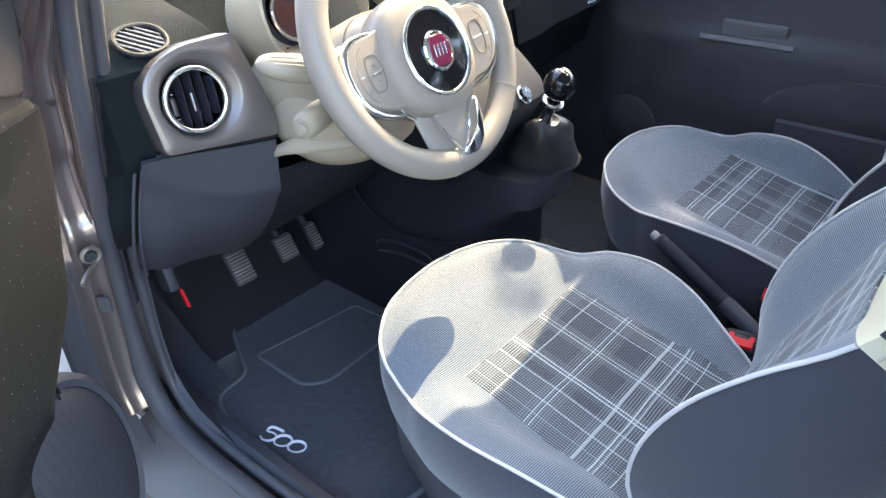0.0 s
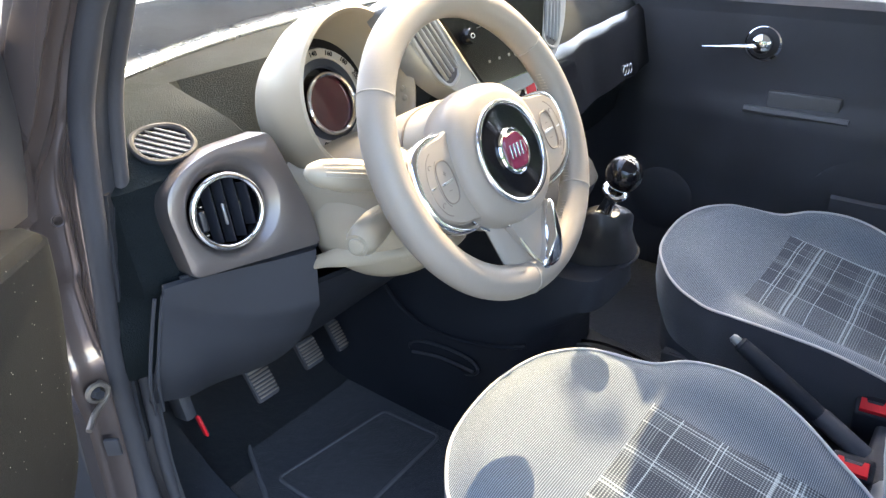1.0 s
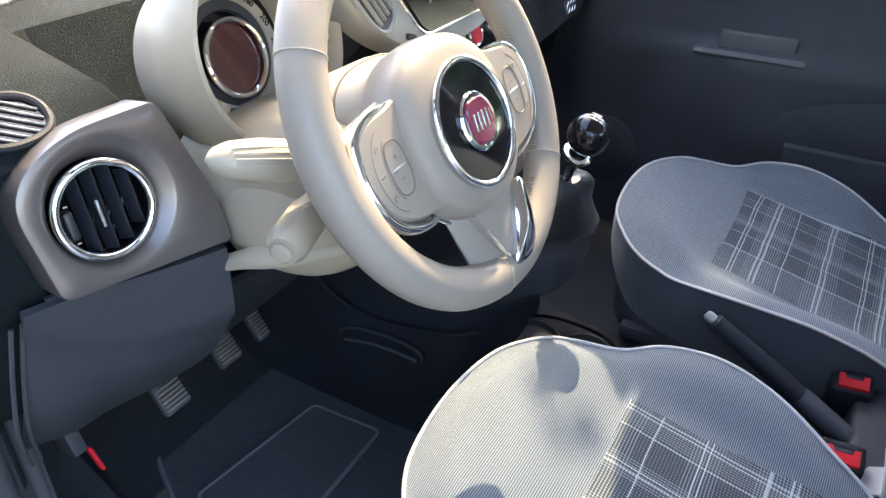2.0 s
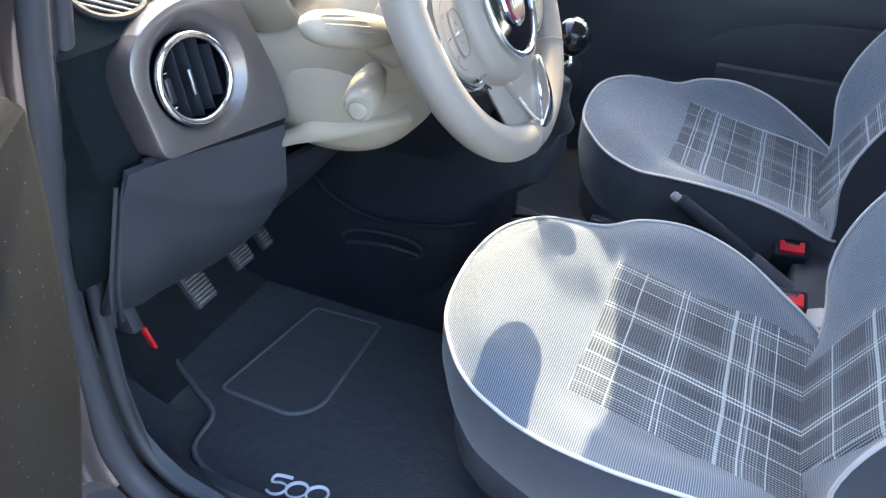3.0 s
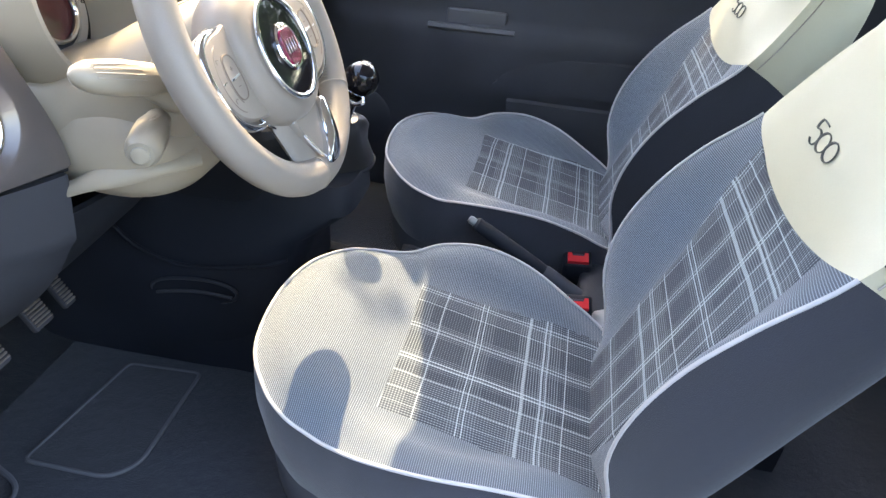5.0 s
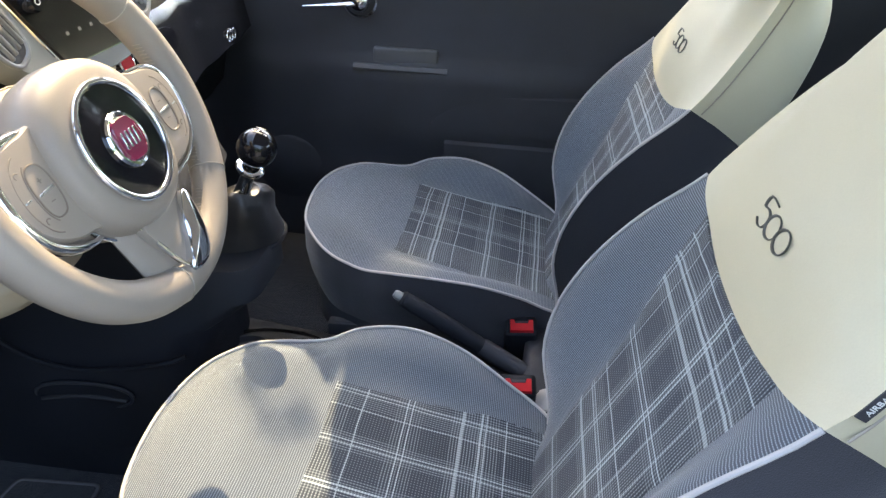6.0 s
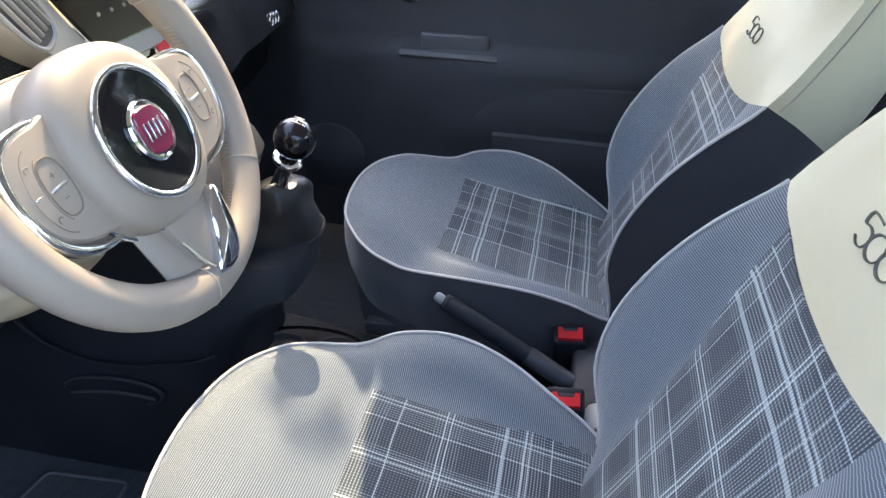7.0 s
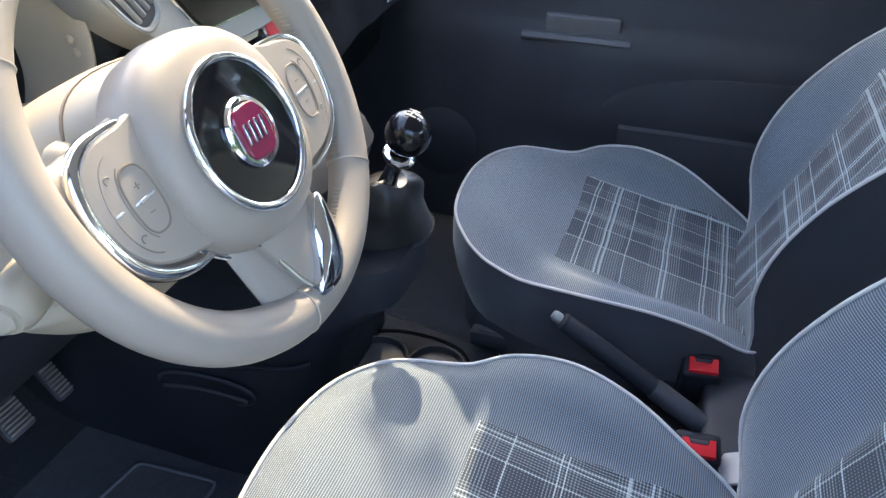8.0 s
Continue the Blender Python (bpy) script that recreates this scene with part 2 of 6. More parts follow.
M_SATIN = plain("satin_metal", (0.60, 0.61, 0.63), 0.28, metal=1.0, var=0.05)
M_GLOSS = plain("gloss_black", (0.007, 0.007, 0.009), 0.06, var=0.1, spec=0.4)
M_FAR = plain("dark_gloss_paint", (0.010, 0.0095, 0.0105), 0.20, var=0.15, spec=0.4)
M_CARPET = carpet("floor_carpet", (0.011, 0.0135, 0.020))
M_MAT = carpet("mat_carpet", (0.0085, 0.010, 0.0165))
M_PATCH = carpet("mat_patch", (0.014, 0.015, 0.021))
M_EDGE = plain("mat_binding", (0.105, 0.105, 0.115), 0.9, grain=0.5)
M_THREAD = plain("pale_thread", (0.62, 0.62, 0.66), 0.7, grain=0.4)
M_RED = plain("red_plastic", (0.55, 0.015, 0.025), 0.35, var=0.1)
M_SILVER = plain("silver_plastic", (0.225, 0.235, 0.240), 0.38, metal=0.3, var=0.05)
M_MARK = plain("dark_emboss", (0.085, 0.085, 0.075), 0.6, var=0.1)
M_WORN = plain("worn_rib", (0.22, 0.19, 0.165), 0.45, metal=0.4, var=0.3)
M_BADGE = plain("badge_red", (0.13, 0.006, 0.035), 0.18, var=0.1, coat=1.0)
M_SCREEN = plain("dark_screen", (0.010, 0.009, 0.008), 0.16, var=0.2, spec=0.25)
M_DIAL = plain("dial_face", (0.05, 0.008, 0.010), 0.2, var=0.3, coat=0.8)
M_HEAD = plain("roof_lining", (0.52, 0.50, 0.46), 0.95, var=0.1, grain=0.4)
# Lighter than the card: the lip's highlight and lit recess are in this colour
M_PULL_LIT = plain("pull_plastic_lit", (0.075, 0.077, 0.085), 0.45, var=0.15, grain=0.3)
M_ARM = plain("grey_armrest", (0.115, 0.118, 0.105), 0.85, var=0.12, grain=0.6, grain_scale=500.0)
M_MESH = perforated("speaker_mesh", (0.020, 0.023, 0.030))
M_GLASS = glass("window_glass")
M_GROUND = plain("grey_paving", (0.22, 0.205, 0.195), 0.9, var=0.35, grain=0.8, grain_scale=160.0)
M_BARK = plain("bark", (0.11, 0.085, 0.065), 0.95, var=0.4, grain=0.9, grain_scale=60.0)
M_LEAF = plain("leaves", (0.055, 0.095, 0.030), 0.6, var=0.45, large=1.5)
M_WHITE = plain("white_print", (0.75, 0.75, 0.72), 0.6, var=0.05)
M_LINE = plain("ivory_groove", (0.16, 0.125, 0.10), 0.6, var=0.05)
M_GREY = plain("grey_print", (0.35, 0.31, 0.26), 0.6, var=0.05)

# ---------------------------------------------------------------- shaping helpers
ORIGIN = {}


def thing(name, at, label, category, group="", kind=""):
    ob = new(name)
    ob.location = at
    ob.empty_display_size = 0.05
    ORIGIN[ob.name] = Vector(at)
    return tagged(ob, label, category, group, kind)


def part(name, bm, material, parent, label="", angle=38, matrix=None):
    """Links a bmesh, given in the same space as the thing's place, as one mesh under a thing or a part."""
    here = ORIGIN[parent.name]
    if matrix is None:
        bm.transform(Matrix.Translation(-here))
    bmesh.ops.recalc_face_normals(bm, faces=bm.faces)
    me = bpy.data.meshes.new(name)
    bm.to_mesh(me)
    bm.free()
    me.materials.append(material)
    me.shade_smooth()
    me.set_sharp_from_angle(angle=radians(angle))
    ob = new(name, me)
    ob.parent = parent
    if matrix is not None:
        ob.matrix_basis = matrix
    ORIGIN[ob.name] = here
    return tagged(ob, label)


def lone(name, bm, material, label, category, group="", kind="", angle=38, at=(0, 0, 0)):
    bm.transform(Matrix.Translation(-Vector(at)))
    bmesh.ops.recalc_face_normals(bm, faces=bm.faces)
    me = bpy.data.meshes.new(name)
    bm.to_mesh(me)
    bm.free()
    me.materials.append(material)
    me.shade_smooth()
    me.set_sharp_from_angle(angle=radians(angle))
    ob = new(name, me)
    ob.location = at
    ORIGIN[ob.name] = Vector(at)
    return tagged(ob, label, category, group, kind)


def spline(pts, n, closed=False):
    """Points along a smooth curve through pts, n to each stretch."""
    p = [Vector(q) for q in pts]
    k = len(p)
    out = []
    for i in range(k if closed else k - 1):
        if closed:
            a, b, c, d = p[i - 1], p[i], p[(i + 1) % k], p[(i + 2) % k]
        else:
            a, b, c, d = p[max(i - 1, 0)], p[i], p[i + 1], p[min(i + 2, k - 1)]
        for j in range(n):
            t = j / n
            out.append(0.5 * ((2 * b) + (c - a) * t + (2 * a - 5 * b + 4 * c - d) * t * t + (3 * b - 3 * c + d - a) * t ** 3))
    if not closed:
        out.append(p[-1].copy())
    return out


def lerp_table(x, table):
    if x <= table[0][0]:
        return table[0][1]
    for (a, va), (b, vb) in zip(table, table[1:]):
        if x <= b:
            t = (x - a) / (b - a)
            t = t * t * (3 - 2 * t)
            return va + (vb - va) * t
    return table[-1][1]


def smooth_table(x, table):
    """A smooth curve through (x, value) pairs, with no flats at the pairs."""
    n = len(table)
    if x <= table[0][0]:
        return table[0][1]
    if x >= table[-1][0]:
        return table[-1][1]
    k = max(i for i in range(n - 1) if table[i][0] <= x)

    def slope(i):
        a, b = table[max(i - 1, 0)], table[min(i + 1, n - 1)]
        return (b[1] - a[1]) / (b[0] - a[0])
    (xa, va), (xb, vb) = table[k], table[k + 1]
    h = xb - xa
    t = (x - xa) / h
    return (2 * t ** 3 - 3 * t * t + 1) * va + (t ** 3 - 2 * t * t + t) * h * slope(k) + (3 * t * t - 2 * t ** 3) * vb + (t ** 3 - t * t) * h * slope(k + 1)


def loft(sections, closed=True, caps=True, bm=None):
    bm = bm or bmesh.new()
    rows = [[bm.verts.new(v) for v in s] for s in sections]
    n = len(rows[0])
    for a, b in zip(rows, rows[1:]):
        for j in range(n if closed else n - 1):
            bm.faces.new((a[j], a[(j + 1) % n], b[(j + 1) % n], b[j]))
    if caps and closed:
        bm.faces.new(rows[0])
        bm.faces.new(rows[-1][::-1])
    return bm


def tube(pts, r, n=8, closed=False, bm=None, flat=1.0):
    """A round bar along pts; r is a number or one for each point."""
    pts = [Vector(p) for p in pts]
    m = len(pts)
    rows, side = [], None
    for i, p in enumerate(pts):
        d = (pts[(i + 1) % m] - pts[i - 1]) if closed else (pts[min(i + 1, m - 1)] - pts[max(i - 1, 0)])
        d.normalize()
        if side is None:
            side = d.orthogonal().normalized()
        side = (side - d * side.dot(d)).normalized()
        up = d.cross(side)
        rr = r if isinstance(r, (int, float)) else r[i]
        rows.append([p + rr * (math.cos(2 * math.pi * k / n) * side + flat * math.sin(2 * math.pi * k / n) * up) for k in range(n)])
    if closed:
        rows.append(rows[0])
        bm = loft(rows, True, False, bm)
        bmesh.ops.remove_doubles(bm, verts=bm.verts, dist=1e-6)
        return bm
    return loft(rows, True, True, bm)


def lathe(profile, n=48, m=None, bm=None, caps=True):
    """Turns (radius, height) pairs about the z axis of the pose m."""
    m = m or Matrix.Identity(4)
    rows = [[m @ Vector((r * math.cos(2 * math.pi * k / n), r * math.sin(2 * math.pi * k / n), h)) for k in range(n)] for r, h in profile]
    return loft(rows, True, caps, bm)


def rbox(size, m=None, bevel=0.005, seg=2, bm=None):
    b = bmesh.new()
    bmesh.ops.create_cube(b, size=1.0)
    bmesh.ops.scale(b, vec=size, verts=b.verts)
    if bevel:
        bmesh.ops.bevel(b, geom=b.edges[:], offset=bevel, segments=seg, affect="EDGES", profile=0.6)
    b.transform(m or Matrix.Identity(4))
    if bm is None:
        return b
    join(bm, b)
    return bm


def join(bm, other):
    me = bpy.data.meshes.new("tmp")
    other.to_mesh(me)
    other.free()
    bm.from_mesh(me)
    bpy.data.meshes.remove(me)
    return bm


def prism(outline, depth, m=None, edge=0.0015, bm=None, dome=0.0):
    """A flat outline (x, y) raised by depth along z, with a softened upper edge and an optional dome."""
    m = m or Matrix.Identity(4)
    pts = [Vector((x, y, 0)) for x, y in outline]
    c = sum(pts, Vector()) / len(pts)
    rows = []
    for k, h in ((1.0, 0.0), (1.0, depth - edge)):
        rows.append([m @ Vector((c.x + (p.x - c.x) * k, c.y + (p.y - c.y) * k, h)) for p in pts])
    r = max((p - c).length for p in pts)
    k1 = 1 - edge / r
    rows.append([m @ Vector((c.x + (p.x - c.x) * k1, c.y + (p.y - c.y) * k1, depth)) for p in pts])
    if dome:
        for q in (0.85, 0.65, 0.42, 0.2, 0.05):
            rows.append([m @ Vector((c.x + (p.x - c.x) * q * k1, c.y + (p.y - c.y) * q * k1, depth + dome * (1 - q * q))) for p in pts])
    return loft(rows, True, True, bm)


def round_poly(corners, n=6):
    """A closed outline through (x, y, radius) corners, each one rounded."""
    out = []
    k = len(corners)
    for i in range(k):
        a, b, c = (Vector(corners[j % k][:2]) for j in (i - 1, i, i + 1))
        r = corners[i][2]
        p, q = b + (a - b).normalized() * r, b + (c - b).normalized() * r
        for j in range(n + 1):
            t = j / n
            out.append((1 - t) ** 2 * p + 2 * t * (1 - t) * b + t * t * q)
    return out


def sheet(f, nu, nv, thick=0.0, bm=None):
    """A surface f(u, v) with u, v in 0..1; thick gives it a back."""
    bm = bm or bmesh.new()
    vs = [[bm.verts.new(f(i / nu, j / nv)) for j in range(nv + 1)] for i in range(nu + 1)]
    for i in range(nu):
        for j in range(nv):
            bm.faces.new((vs[i][j], vs[i + 1][j], vs[i + 1][j + 1], vs[i][j + 1]))
    if thick:
        bmesh.ops.recalc_face_normals(bm, faces=bm.faces)
        bmesh.ops.solidify(bm, geom=bm.faces[:], thickness=thick)
    return bm


def even(pts, n):
    """n points at even steps along a closed outline."""
    pts = pts + pts[:1]
    run = [0.0]
    for a, b in zip(pts, pts[1:]):
        run.append(run[-1] + (b - a).length)
    out, k = [], 0
    for i in range(n):
        d = run[-1] * i / n
        while run[k + 1] < d:
            k += 1
        out.append(pts[k].lerp(pts[k + 1], (d - run[k]) / max(1e-9, run[k + 1] - run[k])))
    return out


def ellipse(a, b, n=40, power=2.0, cx=0.0, cy=0.0):
    out = []
    for k in range(n):
        t = 2 * math.pi * k / n
        c, s = math.cos(t), math.sin(t)
        out.append((cx + a * math.copysign(abs(c) ** (2 / power), c), cy + b * math.copysign(abs(s) ** (2 / power), s)))
    return out


def axes(origin, x, y):
    """A pose from an origin and the directions of its x and y."""
    x, y = Vector(x).normalized(), Vector(y)
    z = x.cross(y).normalized()
    y = z.cross(x)
    return Matrix((( x.x, y.x, z.x, origin[0]), (x.y, y.y, z.y, origin[1]), (x.z, y.z, z.z, origin[2]), (0, 0, 0, 1)))

# ---------------------------------------------------------------- ground and car shell
g = bmesh.new()
bmesh.ops.create_grid(g, x_segments=40, y_segments=40, size=600.0)
lone("ground", g, M_GROUND, "grey concrete paving under the car", "ground", kind="structure")

shell = thing("car_body", (0, 0, 0), "small taupe metallic hatchback body with an open side", "car body", kind="structure")

# front edge of the doorway: (y, z) of the rubber seal, from the roof down to the sill
SEAL = [(-0.10, 1.30), (0.05, 1.19), (0.150, 1.10), (0.187, 1.055), (0.224, 1.0), (0.244, 0.95), (0.258, 0.90), (0.271, 0.85), (0.284, 0.80), (0.298, 0.75), (0.310, 0.70), (0.318, 0.65),
        (0.326, 0.57), (0.331, 0.48), (0.324, 0.40), (0.296, 0.35), (0.25, 0.329), (0.16, 0.322), (-0.10, 0.33), (-0.40, 0.33), (-0.70, 0.335)]
seal_line = spline([(0, y, z) for y, z in SEAL], 8)


def seal_rows(offsets):
    """Rows of points that follow the doorway's edge; each offset is (x, outwards)."""
    rows = []
    for i, p in enumerate(seal_line):
        d = (seal_line[min(i + 1, len(seal_line) - 1)] - seal_line[max(i - 1, 0)]).normalized()
        out = Vector((0, -d.z, d.y))
        if out.dot(p - Vector((0, -0.3, 0.8))) < 0:
            out = -out
        rows.append([Vector((x, 0, 0)) + p + out * o for x, o in offsets])
    return rows


ROUND = [2 * math.pi * k / 18 for k in range(18)]
slim, broad = (seal_rows([(x + r * math.cos(q), 0.003 - r * math.sin(q)) for q in ROUND]) for x, r in ((-0.6600, 0.0115), (-0.6625, 0.0165)))
part("door_seal", loft([[b.lerp(a, lerp_table(seal_line[i].z, [(0.40, 0.0), (0.52, 1.0)])) for a, b in zip(slim[i], broad[i])] for i in range(len(seal_line))]),
     M_RUBBER, shell, "black rubber door seal")
INNER = [2 * math.pi * k / 12 for k in range(12)]
deep, near = (seal_rows([(x + 0.0085 * math.cos(q), o - 0.0085 * math.sin(q)) for q in INNER]) for x, o in ((-0.6190, 0.018), (-0.6295, 0.002)))
part("inner_seal", loft([[b.lerp(a, lerp_table(seal_line[i].z, [(0.66, 0.0), (0.86, 1.0)])) for a, b in zip(deep[i], near[i])] for i in range(len(seal_line))]), M_RUBBER, shell, "black trim edge")
lining = seal_rows([(-0.652, 0.006), (-0.640, 0.009), (-0.626, 0.016), (-0.618, 0.024), (-0.618, 0.05), (-0.652, 0.04)])
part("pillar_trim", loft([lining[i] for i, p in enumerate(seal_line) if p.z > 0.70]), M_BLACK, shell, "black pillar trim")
# a folded pressing: side wall beside the seal, then a face that looks backwards, with a raised fold running up it
SEAL_AT = sorted((p.z, p.y) for p in seal_line if p.y > 0.20 or p.z > 0.6)
FACE_Y = [(0.36, 0.318), (0.45, 0.335), (0.55, 0.327), (0.62, 0.330), (0.650, 0.321), (0.685, 0.322), (0.71, 0.331), (0.785, 0.333), (0.805, 0.323), (0.87, 0.309), (0.93, 0.292), (1.0, 0.238), (1.07, 0.186), (1.16, 0.085), (1.28, -0.05)]
EDGE_X = [(0.40, -0.705), (0.60, -0.701), (0.66, -0.706), (0.72, -0.702), (0.88, -0.699), (0.93, -0.693), (1.00, -0.684), (1.07, -0.680), (1.20, -0.679)]
jamb = []
for i in range(92):
    z = 0.365 + 0.010 * i
    e, sy = smooth_table(z, EDGE_X), lerp_table(z, SEAL_AT)
    f = max(smooth_table(z, FACE_Y), sy + 0.008)
    k = lerp_table(z, [(0.865, 0.0), (0.905, 1.0)])
    def out(x, d):
        """Beyond the fold the flange shows above the door's hinge line only."""
        return Vector((e - 0.004 + (x - e + 0.004) * k, f + 0.004 + (d - 0.004) * k, z))
    jamb.append([Vector((x, y, z)) for x, y in ((-0.652, sy + 0.006), (-0.664, min(sy + 0.010, f - 0.004)), (-0.667, f - 0.5 * (f - sy)), (-0.668, f - 0.25 * (f - sy)), (-0.6695, f - 0.28 * (f - sy)), (-0.671, f - 0.003), (-0.6745, f), (min(e + 0.008, -0.6755), f), (min(e + 0.003, -0.6765), f - 0.001))]
                + [out(e - 0.001, -0.008), out(e - 0.004, -0.012), out(e - 0.007, -0.006), out(e - 0.010, 0.0), out(e - 0.013, -0.004), out(min(e - 0.016, -0.692), -0.004), out(min(e - 0.018, -0.6975), -0.010), out(min(e - 0.020, -0.702), -0.002), out(min(e - 0.021, -0.704), 0.03)]
                + [Vector((e - 0.004 - 0.012 * k, f + 0.07, z)), Vector((-0.648, f + 0.07, z)), Vector((-0.648, sy + 0.02, z))])
part("door_jamb", loft(jamb), M_PAINT, shell, "taupe painted door jamb", angle=60)
part("jamb_hole", lathe([(0.0005, 0.0), (0.005, 0.0), (0.0065, 0.0012), (0.0075, 0.0)], 20, axes((-0.678, 0.307, 0.872), (1, 0, 0), (0, 0.15, 0.99))), M_PAINT, shell)
low = [i for i, p in enumerate(seal_line) if p.z < 0.60 and p.y > 0.20]
# Dark strip in place of the shaded gap between door and wing
shade_rows = seal_rows([(-0.6955, 0.022), (-0.6965, 0.034), (-0.707, 0.052), (-0.736, 0.060), (-0.740, 0.075), (-0.722, 0.10), (-0.6955, 0.06)])
part("gap_shade", loft([shade_rows[i] for i in low]), M_RUBBER, shell, "dark strip standing in for the shaded gap")
# the foot of the windscreen bows forward in the middle
def screen_y(x):
    return 0.575 - 0.45 * x * x


# front wing and scuttle outside the jamb
def wing(u, v):
    y = 0.36 + 0.80 * u
    z = 0.30 + 0.63 * v
    return Vector((-0.745 - 0.05 * math.sin(math.pi * (0.2 + 0.7 * v)), y + 0.06 * (1 - abs(2 * v - 1)), z))
part("front_wing", sheet(wing, 10, 10, 0.004), M_PAINT, shell)
bn = sheet(lambda u, v: Vector((-0.78 + 1.56 * u, screen_y(-0.78 + 1.56 * u) + 0.33 + 0.85 * v, 0.972 - 0.16 * v * v - 0.05 * (2 * u - 1) ** 4)), 24, 10, 0.004)
part("bonnet", bn, M_PAINT, shell)

# floor pan, tunnel, bulkhead
part("floor_pan", rbox((1.36, 1.75, 0.03), pose(0.025, -0.25, 0.267), 0.004), M_CARPET, shell, "black floor carpet")
def toe(u, v):
    y, z = [(0.42, 0.283), (0.50, 0.30), (0.60, 0.36), (0.70, 0.47), (0.76, 0.62), (0.78, 0.80)][v]
    return Vector((-0.64 + 1.27 * u, y, z))
tb = bmesh.new()
rows = [[tb.verts.new(toe(i / 12, v)) for v in range(6)] for i in range(13)]
for a, b in zip(rows, rows[1:]):
    for j in range(5):
        tb.faces.new((a[j], b[j], b[j + 1], a[j + 1]))
bmesh.ops.solidify(tb, geom=tb.faces[:], thickness=-0.02)
part("toe_board", tb, M_CARPET, shell, "black carpeted toe board")
part("sill_trim", loft([[Vector((x, y, z)) for x, z in ((-0.617, 0.282), (-0.622, 0.315), (-0.610, 0.328), (-0.592, 0.322), (-0.580, 0.300), (-0.575, 0.282))]
                        for y in (0.29, 0.22, 0.0, -0.3, -0.75)]), M_BLACK, shell, "black plastic sill trim")
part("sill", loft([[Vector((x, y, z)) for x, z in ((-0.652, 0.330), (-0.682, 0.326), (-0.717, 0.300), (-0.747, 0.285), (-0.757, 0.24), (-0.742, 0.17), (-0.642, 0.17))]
                   for y in (0.35, 0.1, -0.3, -0.8)]), M_TAUPE_DARK, shell, "taupe sill, shade in its dark colour")
KICK_Y = [(0.322, 0.17), (0.335, 0.265), (0.36, 0.302), (0.40, 0.324), (0.48, 0.331), (0.57, 0.325), (0.65, 0.312), (0.73, 0.298)]
kick = sheet(lambda u, v: Vector((-0.632 + 0.030 * min(1, u / 0.3), lerp_table(0.285 + 0.45 * v, KICK_Y) + 0.36 * u, 0.285 + 0.45 * v)), 16, 16, 0.012)
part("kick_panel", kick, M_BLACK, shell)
# roof, header, rails and pillars
def roof(u, v):
    x = -0.60 + 1.20 * u
    # Unseen front edge, bent to set where the sun ends on the cushion
    front = lerp_table(x, [(0.30, 0.030), (0.48, 0.062)])
    y = front - (1.695 + front) * v
    return Vector((x, y, 1.345 + 0.055 * math.sin(math.pi * min(1, 0.15 + v * 0.8)) - 0.05 * (2 * u - 1) ** 4))
part("roof", sheet(roof, 16, 14, 0.03), M_HEAD, shell, "pale roof lining")
for sgn in (-1, 1):
    part("roof_rail", tube(spline([(sgn * 0.60, 0.06, 1.33), (sgn * 0.625, -0.30, 1.345), (sgn * 0.62, -0.8, 1.335), (sgn * 0.58, -1.5, 1.28)], 6), 0.035, 10), M_PAINT, shell)
    # Right pillar's unseen head stands off symmetry to shape the sun inside
    top = 0.60 if sgn < 0 else 0.550
    part("windscreen_pillar", tube(spline([(sgn * top, 0.07, 1.335), (sgn * (top + 0.035), 0.28, 1.22), (sgn * 0.60, 0.40, 1.06), (sgn * 0.665, 0.47, 0.95)], 6), 0.040, 12, flat=0.8), M_PAINT, shell)
    part("centre_pillar", loft([[Vector((sgn * (0.60 + 0.06 * k), y, z)) for k, y in ((0, -0.66 - d), (1, -0.66 - d), (1, -0.80 - d), (0, -0.80 - d))]
                                for z, d in ((0.30, 0), (0.60, 0.0), (0.90, 0.02), (1.33, 0.10))]), M_BLACK, shell)
    part("quarter_panel", sheet(lambda u, v: Vector((sgn * (0.64 - 0.04 * v), -0.78 - 0.85 * u, 0.28 + 0.66 * v)), 6, 6, 0.03), M_BLACK, shell)
part("tail_panel", sheet(lambda u, v: Vector((-0.62 + 1.24 * u + 0.08 * v * (0.5 - u), -1.66 + 0.06 * v, 0.28 + 0.68 * v)), 8, 10, 0.03), M_BLACK, shell)
ws = sheet(lambda u, v: Vector(((-0.655 + 1.31 * u) * (1 - 0.10 * v), screen_y(-0.655 + 1.31 * u) * (1 - v) + 0.046 * v, 0.964 + 0.378 * v)), 16, 8, 0.004)
o = part("windscreen", ws, M_GLASS, shell)
o.visible_shadow = False
part("scuttle", loft([[Vector((x, screen_y(x) + y, z)) for y, z in ((0.012, 0.958), (0.20, 0.985), (0.34, 0.975), (0.34, 0.92), (0.012, 0.92))] for x in (-0.68, -0.5, -0.3, -0.1, 0.1, 0.3, 0.5, 0.68)]), M_SCUTTLE, shell)
# Bright satin bar in place of the sun's reflection at the screen's foot
part("screen_glint", tube([(x, screen_y(x) - 0.012, 0.964) for x in [-0.62 + 0.062 * k for k in range(21)]], 0.009, 10, flat=0.6), M_SATIN, shell)
part("hinge_bolt", lathe([(0.0005, 0.009), (0.006, 0.009), (0.0075, 0.006), (0.008, 0.0)], 6, axes((-0.691, 0.315, 0.657), (1, 0, 0), (0, 0, 1))), M_BLACK, shell)
bolt_m = axes((-0.691, 0.315, 0.657), (1, 0, 0), (0, 0, 1))
part("bolt_washer", lathe([(0.0085, 0.003), (0.009, 0.005), (0.0125, 0.004), (0.013, 0.0)], 24, bolt_m, caps=False), M_WORN, shell, "worn metal washer")
